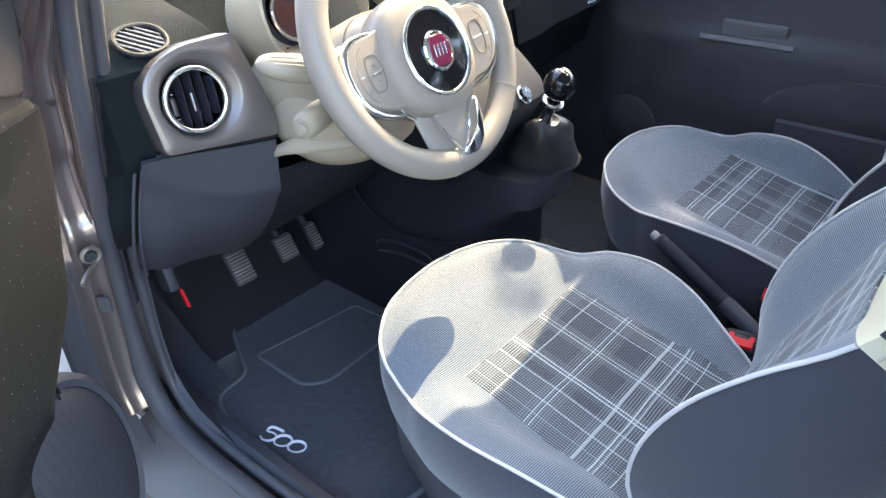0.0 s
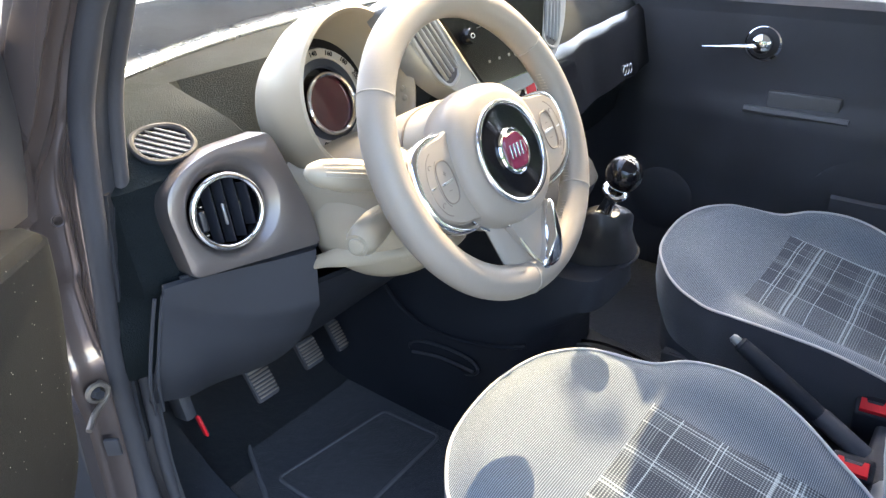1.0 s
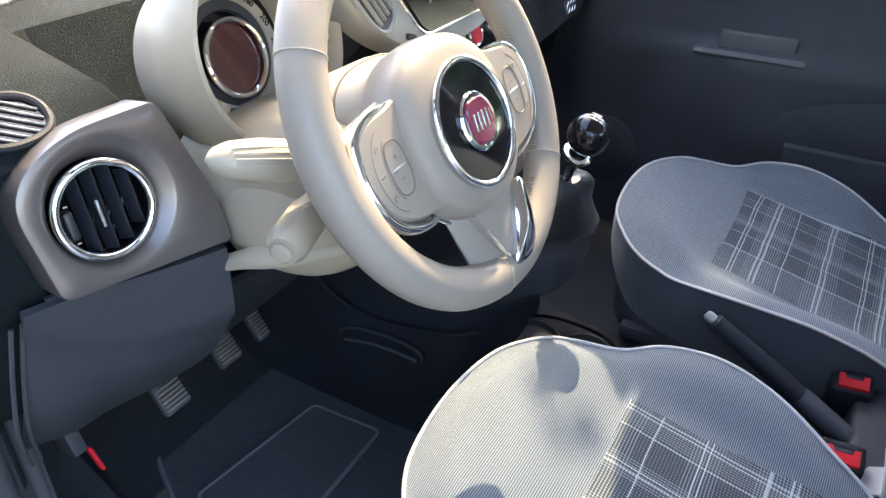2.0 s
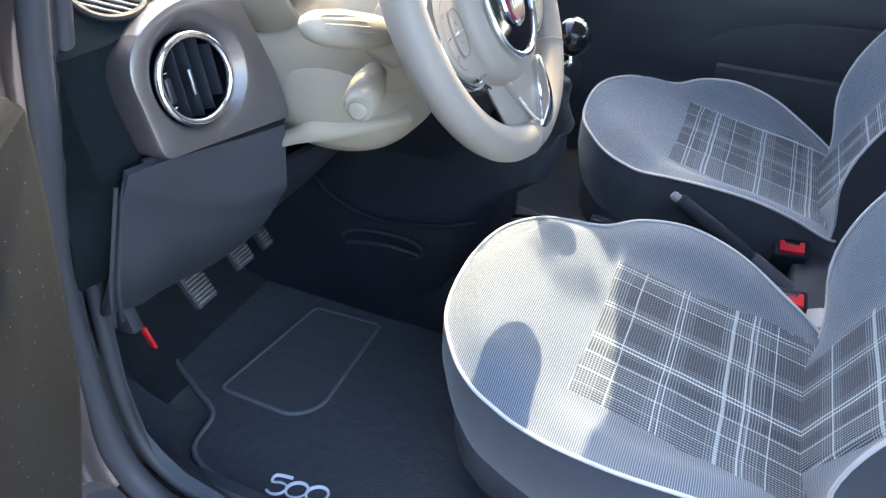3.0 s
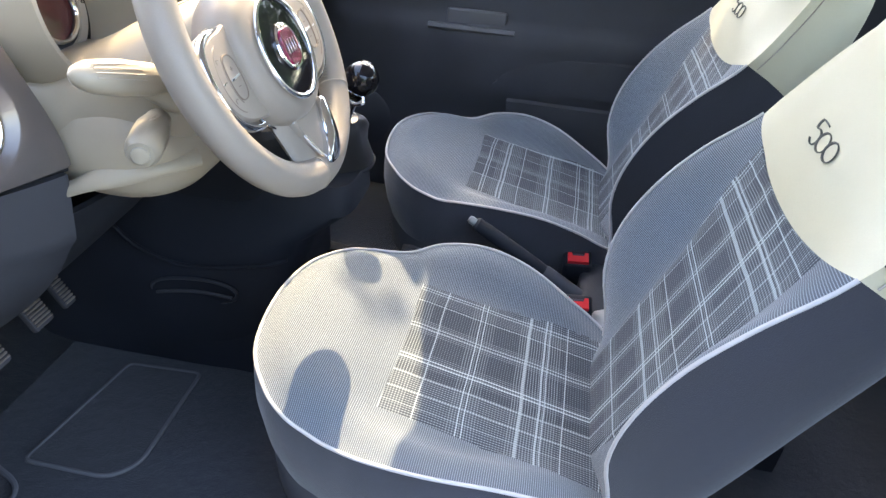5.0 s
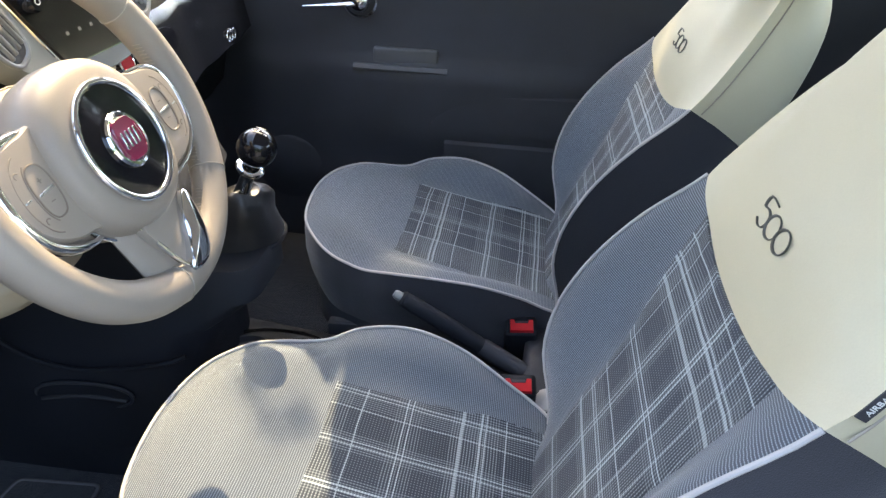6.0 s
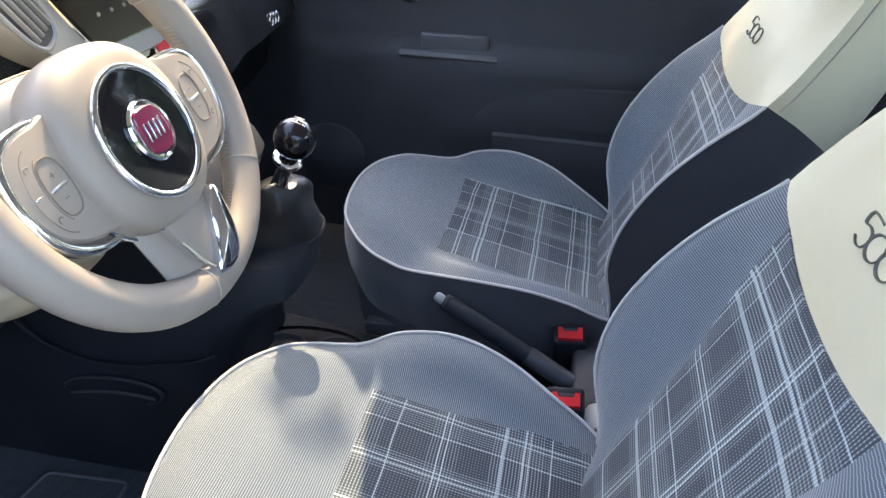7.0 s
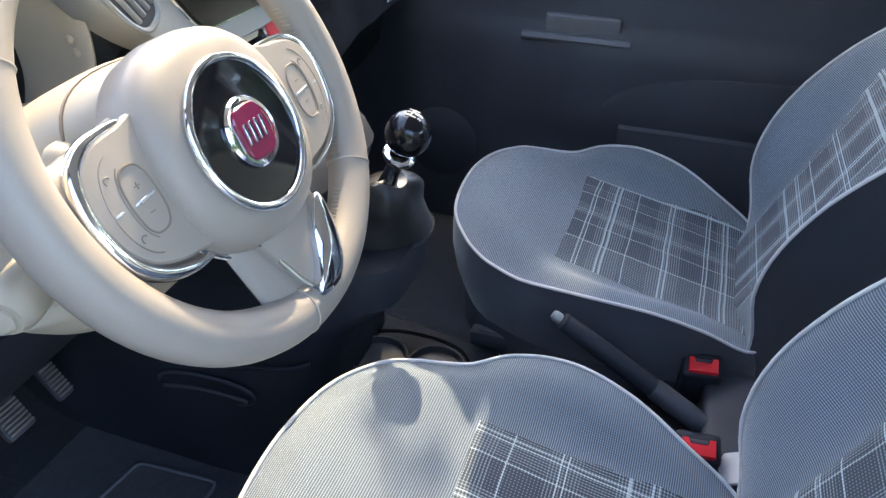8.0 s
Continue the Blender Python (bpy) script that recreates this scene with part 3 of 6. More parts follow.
part("jamb_plug", rbox((0.018, 0.024, 0.006), axes((-0.6905, 0.318, 0.572), (0.66, -0.74, 0), (0, 0, 1)), 0.002, 2), M_RUBBER, shell, "black rubber plug")
part("check_strap", tube(spline([(-0.684, 0.320, 0.665), (-0.676, 0.318, 0.653), (-0.684, 0.316, 0.641), (-0.702, 0.307, 0.637), (-0.719, 0.292, 0.631)], 5), 0.0036, 8), M_WORN, shell, "worn metal door check strap")

# ---------------------------------------------------------------- trees beside the car, out of view, placed to shape its light
def leaf_cloud(spots, size, rng):
    """Small bent leaves, two faces each, at the given spots."""
    vs, fs = [], []
    for p in spots:
        a = Vector((rng.gauss(0, 1), rng.gauss(0, 1), rng.gauss(0, 0.5))).normalized()
        b = a.orthogonal().normalized() * 0.32
        b.rotate(Matrix.Rotation(rng.uniform(0, 6.28), 3, a))
        n = a.cross(b) * 0.25
        s = size * rng.uniform(0.6, 1.3)
        k = len(vs)
        vs += [p - a * s * 0.5, p + b * s + n * s, p + a * s * 0.5, p - b * s + n * s]
        fs += [(k, k + 1, k + 2), (k, k + 2, k + 3)]
    me = bpy.data.meshes.new("leaves")
    me.from_pydata([tuple(v) for v in vs], [], fs)
    bm = bmesh.new()
    bm.from_mesh(me)
    bpy.data.meshes.remove(me)
    return bm


rng = random.Random(7)
# Unseen; stands on the sun's line to keep sun off the passenger seat
tree = thing("tree", (5.9, 2.6, 0), "leafy green tree out of view, set to shade the cabin", "tree")
tb = tube(spline([(5.9, 2.6, -0.1), (5.85, 2.55, 1.2), (5.75, 2.45, 2.6), (5.55, 2.3, 4.0), (5.4, 2.2, 5.4), (5.3, 2.1, 6.6)], 4), [0.20 - 0.0085 * k for k in range(21)], 12)
for k in range(12):
    z = 2.8 + 0.32 * k
    q = k * 2.4
    r = 1.0 + 0.6 * math.sin(k * 0.3)
    s0 = Vector((5.85 - 0.15 * (z - 2), 2.55 - 0.11 * (z - 2), z))
    tube(spline([s0, s0 + Vector((0.5 * r * math.cos(q), 0.5 * r * math.sin(q), 0.35)), s0 + Vector((r * 1.4 * math.cos(q), r * 1.4 * math.sin(q), 0.9))], 4), [0.07 - 0.007 * j for j in range(9)], 7, bm=tb)
part("trunk", tb, M_BARK, tree, "grey-brown trunk and limbs")
# Crown trimmed along the sun's line so that only the passenger side is shaded
U_AX = Vector((0.736, -0.458, -0.495))
spots = []
twigs = [Vector((rng.gauss(0, 1), rng.gauss(0, 1), rng.gauss(0, 1))) for k in range(170)]
for tw in twigs:
    c = Vector((4.85, 1.9, 5.8)) + Vector((tw.x * 0.7, tw.y * 0.75, tw.z * 0.65))
    for k in range(48):
        p = c + Vector((rng.gauss(0, 0.26), rng.gauss(0, 0.26), rng.gauss(0, 0.16)))
        u = U_AX.dot(p)
        if u > -0.655 + rng.gauss(0, 0.05) or rng.random() < 0.015:
            spots.append(p)
# from the world into the tree's own frame
TREE_AT, TREE_TURN = Vector((6.67, 2.107, 0.0)), radians(-4.6)
def to_tree(p):
    return Matrix.Rotation(-TREE_TURN, 3, "Z") @ (Vector(p) - TREE_AT) + Vector((5.9, 2.6, 0))
# Hole through the crown on the sun's line, for one lit patch
gap_a, gap_d = to_tree((0.068, -0.186, 0.57)), Matrix.Rotation(-TREE_TURN, 3, "Z") @ SUN_TO
spots = [p for p in spots if (p - gap_a).cross(gap_d).length > 0.052]
part("crown", leaf_cloud(spots, 0.15, rng), M_LEAF, tree, "green leaves")
# unseen thin low branch and few small leaves over the bonnet, added for dapples
tips = []
for ax, ay, n in ((-0.245, -0.040, 1), (-0.272, -0.068, 2), (-0.300, -0.100, 2), (-0.318, -0.130, 2)):
    for k in range(n):
        tips.append(to_tree(Vector((ax, ay, 0.565)) + SUN_TO * rng.uniform(3.6, 4.4) + Vector((rng.gauss(0, 0.016), rng.gauss(0, 0.016), rng.gauss(0, 0.016)))))
part("dapple_leaves", leaf_cloud(tips, 0.048, rng), M_LEAF, tree, "few small green leaves added to dapple the cushion")
bough = spline([(5.72, 2.42, 3.0), to_tree((4.9, 2.05, 4.3)), to_tree((3.9, 1.85, 4.35)), to_tree((3.1, 1.50, 4.0)), to_tree((2.45, 0.98, 3.6))], 5)
part("dapple_branch", tube(bough, [0.030 - 0.0012 * k for k in range(len(bough))], 7), M_BARK, tree, "thin grey-brown branch")
tree.location, tree.rotation_euler = TREE_AT, (0.0, 0.0, TREE_TURN)
# Unseen shrubs, added so that gloss panels and screen reflect something dark
row = []
for k in range(20):
    c = Vector((rng.uniform(8, 12), -11 + 1.2 * k, rng.uniform(0.8, 1.8) + (1.6 if k < 6 else 0)))
    for j in range(160 if k > 5 else 420):
        row.append(c + Vector((rng.gauss(0, 0.9), rng.gauss(0, 0.9), abs(rng.gauss(0, 1.4)) - 1.0)))
# Left-hand shrubs, added to block sky light from the open side
for k in range(12):
    c = Vector((rng.uniform(-10, -7.5), -8 + 1.3 * k, rng.uniform(1.5, 3.4)))
    for j in range(300):
        row.append(c + Vector((rng.gauss(0, 0.9), rng.gauss(0, 0.9), rng.gauss(0, 1.2))))
lone("shrub_row", leaf_cloud(row, 0.55, rng), M_LEAF, "dense green shrubs out of view, darkening reflections and sky light", "shrubs", kind="stuff")

# ---------------------------------------------------------------- rear bench
bench = thing("rear_bench", (0, -1.1, 0.3), "dark cloth rear bench seat behind the front seats", "rear seat")
part("cushion", rbox((1.10, 0.42, 0.18), pose(0, -1.15, 0.46), 0.05, 3), M_SIDE, bench)
part("backrest", rbox((1.10, 0.14, 0.55), pose(0, -1.42, 0.75, -18), 0.05, 3), M_SIDE, bench)

def text_part(body, size, m, material, parent, name="number", matrix=None):
    cu = bpy.data.curves.new(name, "FONT")
    cu.body, cu.size, cu.extrude, cu.align_x, cu.align_y = body, size, 0.0004, "CENTER", "CENTER"
    ob = new("tmp_text", cu)
    me = bpy.data.meshes.new_from_object(ob.evaluated_get(bpy.context.evaluated_depsgraph_get()))
    bpy.data.objects.remove(ob)
    bpy.data.curves.remove(cu)
    b = bmesh.new()
    b.from_mesh(me)
    bpy.data.meshes.remove(me)
    b.transform(m)
    return part(name, b, material, parent, matrix=matrix)


# ---------------------------------------------------------------- front seats
CUSHION = [(0.0, 0.0063, 0.5787), (0.0939, -0.0029, 0.5711), (0.1533, -0.0362, 0.5641), (0.1814, -0.0689, 0.5545), (0.1950, -0.1007, 0.5483), (0.2068, -0.1310, 0.5469),
           (0.2258, -0.1755, 0.5574), (0.2322, -0.2409, 0.5593), (0.2186, -0.3092, 0.5453), (0.1953, -0.3740, 0.5161), (0.1673, -0.4399, 0.4793), (0.0718, -0.4808, 0.4620)]
BACK_TILT = 24.0
W_TAB = [(-0.07, 0.150), (0.011, 0.170), (0.073, 0.187), (0.140, 0.1945), (0.217, 0.197), (0.291, 0.199), (0.365, 0.1955), (0.44, 0.186), (0.51, 0.164), (0.57, 0.128), (0.61, 0.085), (0.635, 0.035)]
B_TAB = [(-0.07, -0.045), (0.011, -0.007), (0.073, 0.037), (0.140, 0.056), (0.217, 0.054), (0.291, 0.035), (0.365, 0.005), (0.45, -0.010), (0.64, -0.035)]
T_TAB = [(-0.07, 0.10), (0.10, 0.125), (0.36, 0.135), (0.52, 0.120), (0.60, 0.070), (0.635, 0.025)]


def cushion_height(x, y):
    if y > -0.158:
        base = 0.545 + 0.20 * (y + 0.158) + 0.016 * math.sin(math.pi * min(1, (y + 0.158) / 0.165))
    else:
        base = 0.545 + 0.225 * (y + 0.158)
    return base


def front_depth(u, s):
    """How far the back's front stands forward at u (-1..1 across) and s up."""
    w, b = smooth_table(s, W_TAB), smooth_table(s, B_TAB)
    k = max(0.0, (abs(u) - 0.55) / 0.45)
    k = k * k * (3 - 2 * k)
    bulge = 0.012 * (1 - u * u) * lerp_table(s, [(0.30, 0.0), (0.42, 1.0)])
    return b * k + bulge


def back_loop(s, j, n):
    """Point j of n round the back at height s: first the front from right to left, then the sides and rear."""
    w, t = smooth_table(s, W_TAB), smooth_table(s, T_TAB)
    nf = n * 5 // 8
    if j <= nf:
        u = 1 - 2 * j / nf
        return Vector((u * w, front_depth(u, s), s))
    k = (j - nf) / (n - nf)
    e = front_depth(1, s)
    a = math.pi * k
    x, y = -math.cos(a), math.sin(a)
    x = math.copysign(abs(x) ** 0.55, x)
    y = abs(y) ** 0.6
    return Vector((x * w * 1.0, e * (1 - y) - t * y, s))


def cream_edge(j, n):
    nf = n * 5 // 8
    if j <= nf:
        u = 1 - 2 * j / nf
        return 0.334 + 0.034 * abs(u) ** 2.2
    k = abs(2 * (j - nf) / (n - nf) - 1)
    return 0.325 + 0.043 * k


def looped_mark():
    """An emblem of an open hook and two chained loops, within -1..1 across and up."""
    hook = [(0.42, 1.0), (0.98, 1.0), (0.98, 0.25), (0.70, 0.32), (0.46, 0.12), (0.40, -0.40), (0.52, -0.86), (0.76, -1.0), (0.98, -0.72)]
    loops = [[(c + 0.345 * math.cos(a), -0.12 + 0.80 * math.sin(a)) for a in [2 * math.pi * k / 24 for k in range(24)]] for c in (0.06, -0.62)]
    return [([(p.x, p.y) for p in spline([(x, y, 0) for x, y in hook], 3)], False)] + [(q, True) for q in loops]


def car_seat(name, label):
    seat = thing(name, (0, 0, 0), label, "car seat", "front seats")
    right = [Vector(p) for p in CUSHION]
    left = [Vector((-p[0], p[1], p[2])) for p in CUSHION[1:]][::-1]
    ring = spline(right + left, 6, True)
    n = len(ring)
    rows = []
    for k in (0.02, 0.12, 0.25, 0.4, 0.52, 0.62, 0.7, 0.77, 0.83, 0.885, 0.93, 0.965, 0.988, 1.0):
        row = []
        for p in ring:
            c = Vector((0, -0.245 + 0.25 * (p.y + 0.215), 0))
            q = Vector((c.x + (p.x - c.x) * k, c.y + (p.y - c.y) * k, 0))
            e = lerp_table(k, [(0.60, 0.0), (1.0, 1.0)])
            q.z = cushion_height(q.x, q.y) * (1 - e) + p.z * e + 0.010 * (1 - e ** 4) * lerp_table(k, [(0.62, 0.0), (0.86, 1.0)])
            row.append(q)
        rows.append(row)
    cover = loft(rows, True, False)
    cover.verts.ensure_lookup_table()
    cover.faces.new([cover.verts[k] for k in range(n)])
    tree = BVHTree.FromBMesh(cover)
    part("cushion_cover", cover, M_RIB, seat, "blue-grey ribbed woven cloth")
    # plaid centre of the cushion
    def insert(u, v):
        x = (2 * u - 1) * (0.133 + 0.012 * v)
        y = -0.166 - 0.285 * v + 0.004 * (1 - v) * (2 * u - 1) ** 2
        edge = 0.0016 * min(1, min(u, 1 - u, v + 0.02) / 0.05)
        hit = tree.ray_cast(Vector((x, y, 0.9)), Vector((0, 0, -1)))[0]
        return Vector((x, y, (hit.z if hit else cushion_height(x, y)) + edge - 0.0004))
    part("plaid_insert", sheet(insert, 28, 28, 0.002), M_PLAID, seat, "navy and white plaid cloth insert")
    part("cushion_piping", tube([p + Vector((0, 0, 0.001)) for p in ring], 0.0022, 8, True), M_PIPE, seat, "off-white piping")
    side_rows = []
    for k, dz in ((1.0, -0.002), (1.012, -0.02), (1.012, -0.05), (0.985, -0.085), (0.94, -0.115)):
        side_rows.append([Vector((p.x * k, -0.2 + (p.y + 0.2) * k, max(p.z + dz, 0.415 + dz * 0.2) if dz < -0.06 else p.z + dz)) for p in ring])
    part("cushion_side", loft(side_rows, True, False), M_SIDE, seat, "dark cloth side")
    base_rows = []
    for k, z in ((0.945, 0.445), (0.97, 0.43), (0.955, 0.385), (0.86, 0.35), (0.80, 0.285)):
        base_rows.append([Vector((p.x * k, -0.2 + (p.y + 0.2) * (k - 0.04), z + 0.10 * (p.y + 0.2) * (0.4 if z > 0.3 else 0))) for p in ring])
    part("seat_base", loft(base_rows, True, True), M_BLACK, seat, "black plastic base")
    for sx in (-0.17, 0.17):
        part("seat_rail", rbox((0.030, 0.36, 0.020), pose(sx, -0.30, 0.291), 0.004), M_RUBBER, seat)
    # backrest, in its own leaning frame
    m = pose(0, -0.422, 0.500, BACK_TILT)
    n = 64
    nf = n * 5 // 8
    low, high = [], []
    for i in range(15):
        v = i / 14
        low.append([back_loop(-0.07 + (cream_edge(j, n) + 0.07) * v, j, n) for j in range(n)])
    for i in range(19):
        v = i / 18
        v = 1 - (1 - v) ** 1.5
        row = []
        for j in range(n):
            p = back_loop(cream_edge(j, n) + (0.635 - cream_edge(j, n)) * v, j, n)
            lift = 0.004 * min(1, i / 1.0)
            c = Vector((0, -0.04, p.z))
            row.append(p + (p - c).normalized() * lift)
        high.append(row)
    front, rear = bmesh.new(), bmesh.new()
    loft([[r[j] for j in range(nf + 1)] for r in low], False, False, front)
    loft([[r[j % n] for j in range(nf, n + 1)] for r in low], False, False, rear)
    part("backrest_cover", front, M_RIB_BACK, seat, "blue-grey ribbed woven cloth", matrix=m)
    part("backrest_side", rear, M_SIDE, seat, "dark cloth side and back", matrix=m)
    part("backrest_top", loft(high, True, True), M_CREAM, seat, "cream leather upper back", matrix=m)
    def back_insert(u, v):
        uu = 2 * u - 1
        top = 0.334 + 0.034 * abs(0.70 * uu) ** 2.2 - 0.0005
        s = -0.05 + (top + 0.05) * v
        w = smooth_table(s, W_TAB)
        hw = lerp_table(v, [(0.0, 0.55), (0.5, 0.56), (1.0, 0.70)])
        un = uu * hw
        edge = 0.0035 * min(1, min(u, 1 - u) / 0.05)
        return Vector((un * w, front_depth(un, s) + edge - 0.001, s))
    part("plaid_back", sheet(back_insert, 26, 30, 0.002), M_PLAID_BACK, seat, "navy and white plaid cloth insert", matrix=m)
    for side in (1, -1):
        line = []
        for i in range(24):
            s = -0.06 + (0.368 + 0.06) * i / 23
            line.append(Vector((side * smooth_table(s, W_TAB) * 1.0, front_depth(1, s) + 0.001, s)))
        part("back_piping", tube(line, 0.0023, 8), M_PIPE, seat, "off-white piping", matrix=m)
    # seam of the cream cap, and its pressed loops
    for side in (1, -1):
        line = [Vector((side * (smooth_table(s, W_TAB) + 0.0036), front_depth(1, s) - 0.014, s)) for s in [0.37 + 0.22 * i / 14 for i in range(15)]]
        part("cap_seam", tube(line, 0.0011, 6), M_GREY, seat, "fine seam line", matrix=m)
    for line, closed in looped_mark():
        pts = [Vector((-0.008 + 0.036 * x, 0.0, 0.4105 + 0.0125 * y)) for x, y in line]
        for p in pts:
            p.y = front_depth(p.x / smooth_table(p.z, W_TAB), p.z) + 0.0045
        part("embossed_loop", tube(pts, 0.0015, 6, closed, flat=0.5), M_MARK, seat, "dark pressed loop mark", matrix=m)
    return seat


def side_tag(seat):
    tag_m = pose(0, -0.422, 0.500, BACK_TILT) @ axes((-0.2003, -0.003, 0.404), (0.0, -0.06, 1.0), (-0.05, 1.0, 0.06))
    part("side_tag", rbox((0.031, 0.0095, 0.0016), None, 0.0004, 1), M_BLACK, seat, "small black sewn label", matrix=tag_m)
    text_part("AIRBAG", 0.0060, pose(0, 0, 0.0010), M_WHITE, seat, "tag_lettering", tag_m)


seat = car_seat("car_seat", "blue-grey plaid cloth front seat with cream leather top")
seat.location = (-0.335, 0.003, 0.0)
seat2 = copy_thing(seat, pose(0.249, -0.007, 0.007))
side_tag(seat)
for o in seat2.children:
    if o.name.startswith("plaid_insert"):
        o.data = o.data.copy()
        o.data.materials[0] = M_PLAID_FAR

# ---------------------------------------------------------------- dashboard
dash = thing("dashboard", (0, 0.3, 0.8), "black grained dashboard with a taupe painted front panel", "dashboard")


def face_y(x):
    return lerp_table(x, [(-0.66, 0.268), (-0.60, 0.243), (-0.47, 0.222), (-0.25, 0.195), (-0.13, 0.187), (0.05, 0.187), (0.15, 0.197), (0.30, 0.222), (0.45, 0.235), (0.59, 0.255)])


def dash_profile(x):
    f = face_y(x)
    drop = lerp_table(x, [(-0.66, 0.010), (-0.55, 0.0), (0.1, 0.0), (0.62, -0.005)])
    well = lerp_table(x, [(-0.470, 0.0), (-0.455, 1.0), (-0.215, 1.0), (-0.200, 0.0)])
    w = screen_y(x)
    b = lerp_table(x, [(-0.652, 0.075), (-0.628, 0.032), (-0.20, 0.032), (-0.05, 0.0)])
    out = []
    for y, z in ((w + 0.012, 0.90), (w + 0.012, 0.952), (w - 0.03, 0.960), (max(0.405, (f + w) / 2 + 0.03), 0.952), (f + 0.10, 0.940), (f + 0.060, 0.930), (f + 0.030, 0.915),
                 (f + 0.012, 0.900), (f + 0.008 + b * 0.4, 0.885), (f - 0.012 + b, 0.84), (f - 0.022 + b, 0.79), (f - 0.020 + b, 0.778), (f - 0.004 + b * 0.6, 0.768), (f + 0.03, 0.72), (f + 0.045, 0.66), (f + 0.09, 0.625), (f + 0.17, 0.60), (w + 0.012, 0.60)):
        k = well if y < 0.40 else 0
        out.append(Vector((x, y + (0.10 * k if y < 0.28 else 0), z - drop - k * max(0, z - 0.79))))
    return out


stations = [-0.655, -0.648, -0.63, -0.60, -0.57, -0.52, -0.475, -0.468, -0.462, -0.455, -0.40, -0.30, -0.217, -0.208, -0.200, -0.19] + [-0.17 + 0.05 * k for k in range(16)] + [0.615]
part("dash_top", loft([dash_profile(x) for x in stations]), M_DASH, dash, "black grained dash moulding")


plate = round_poly([(-0.070, -0.061, 0.010), (0.090, -0.075, 0.006), (0.089, -0.035, 0.030), (0.058, 0.071, 0.010), (-0.030, 0.068, 0.035), (-0.080, 0.035, 0.030)])
PM = axes((-0.526, 0.2225, 0.853), (1, -0.16, 0), (0, 0.20, 1))
VX, VZ = -0.013, -0.001
flat = even([Vector((p.x, p.y, 0)) for p in plate], 112)
rows = []
for k, h in ((1.0, -0.03), (1.0, 0.004), (0.985, 0.0092), (0.96, 0.010)):
    rows.append([PM @ Vector((p.x * k, p.y * k, h)) for p in flat])
for r, h, o in ((0.0570, 0.0098, 1.0), (0.0545, 0.0088, 1.0), (0.0490, 0.0045, 0.7), (0.0435, 0.0, 0.1), (0.0420, -0.004, 0.0), (0.0420, -0.028, 0.0)):
    rows.append([PM @ Vector((VX + 0.0075 * o + r * math.cos(q), VZ + 0.002 * o + r * math.sin(q), h)) for q in [math.atan2(p.y - VZ, p.x - VX) for p in flat]])
part("driver_panel", loft(rows, True, False), M_PANEL, dash, "taupe satin painted panel with a dished vent opening")
def far_panel(u, v):
    x, z = 0.10 + 0.51 * u, 0.905 - 0.123 * v
    return Vector((x, face_y(x) - 0.006 - 0.024 * v + 0.010 * max(0, 1 - v / 0.12) ** 2, z))
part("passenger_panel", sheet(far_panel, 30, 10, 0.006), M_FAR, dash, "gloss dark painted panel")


def vent(m):
    ring = part("vent_ring", tube([m @ Vector((0.0398 * math.cos(a), 0.0398 * math.sin(a), 0.008)) for a in [2 * math.pi * k / 48 for k in range(48)]], 0.0038, 10, True), M_CHROME, dash, "chrome vent ring")
    part("vent_cup", lathe([(0.0400, 0.006), (0.0375, -0.03), (0.0005, -0.032)], 40, m, caps=False), M_GLOSS, dash)
    for k in range(4):
        x = -0.0150 + 0.0140 * k
        h = math.sqrt(0.0365 ** 2 - x * x)
        part("vent_slat", rbox((0.0020, 2 * h, 0.014), m @ pose(x, 0, -0.004, 0, 28), 0.0008, 2), M_VANE, dash)
    part("vent_tab", rbox((0.003, 0.024, 0.004), m @ pose(-0.004, -0.002, 0.006), 0.001, 1), M_SATIN, dash, "satin vent slider")
    part("vent_wheel", rbox((0.008, 0.024, 0.010), m @ pose(-0.0285, -0.003, 0.002), 0.003, 3), M_VANE, dash)
    for yy in (0.013, -0.019):
        part("vent_mark", rbox((0.0032, 0.0010, 0.001), m @ pose(-0.0275, yy, 0.0045), 0.0, 1), M_GREY, dash)


vent(PM @ pose(VX, VZ, 0.002))
# demister grille on top, behind the screen pillar
gm = axes((-0.562, 0.281, 0.922), (1, -0.02, -0.02), (0, 1, 0.60))
part("demister_frame", tube([gm @ Vector((x, y, 0.004)) for x, y in ellipse(0.033, 0.026, 36, 2.3)], 0.0036, 8, True), M_CONS, dash, "black oval grille frame")
part("demister_cup", prism(ellipse(0.032, 0.025, 36, 2.3), 0.003, gm), M_GLOSS, dash)
# Slats drawn in silver, which puts the sunlight on them into their colour
for k in range(6):
    o = -0.020 + 0.008 * k
    h = 0.0285 * math.sqrt(max(0.05, 1 - (o / 0.028) ** 2))
    part("demister_slat", rbox((2 * h, 0.0016, 0.003), gm @ pose(0, 0, 0.0040, 0, 0, -42) @ pose(0, o, 0, 20), 0.0005, 1), M_SILVER, dash)
# knee panel below
def knee_top(x):
    return lerp_table(x, [(-0.615, 0.788), (-0.44, 0.776)])


def knee_fold(x):
    return smooth_table(x, [(-0.618, 0.772), (-0.59, 0.748), (-0.555, 0.726), (-0.51, 0.707), (-0.447, 0.698)])


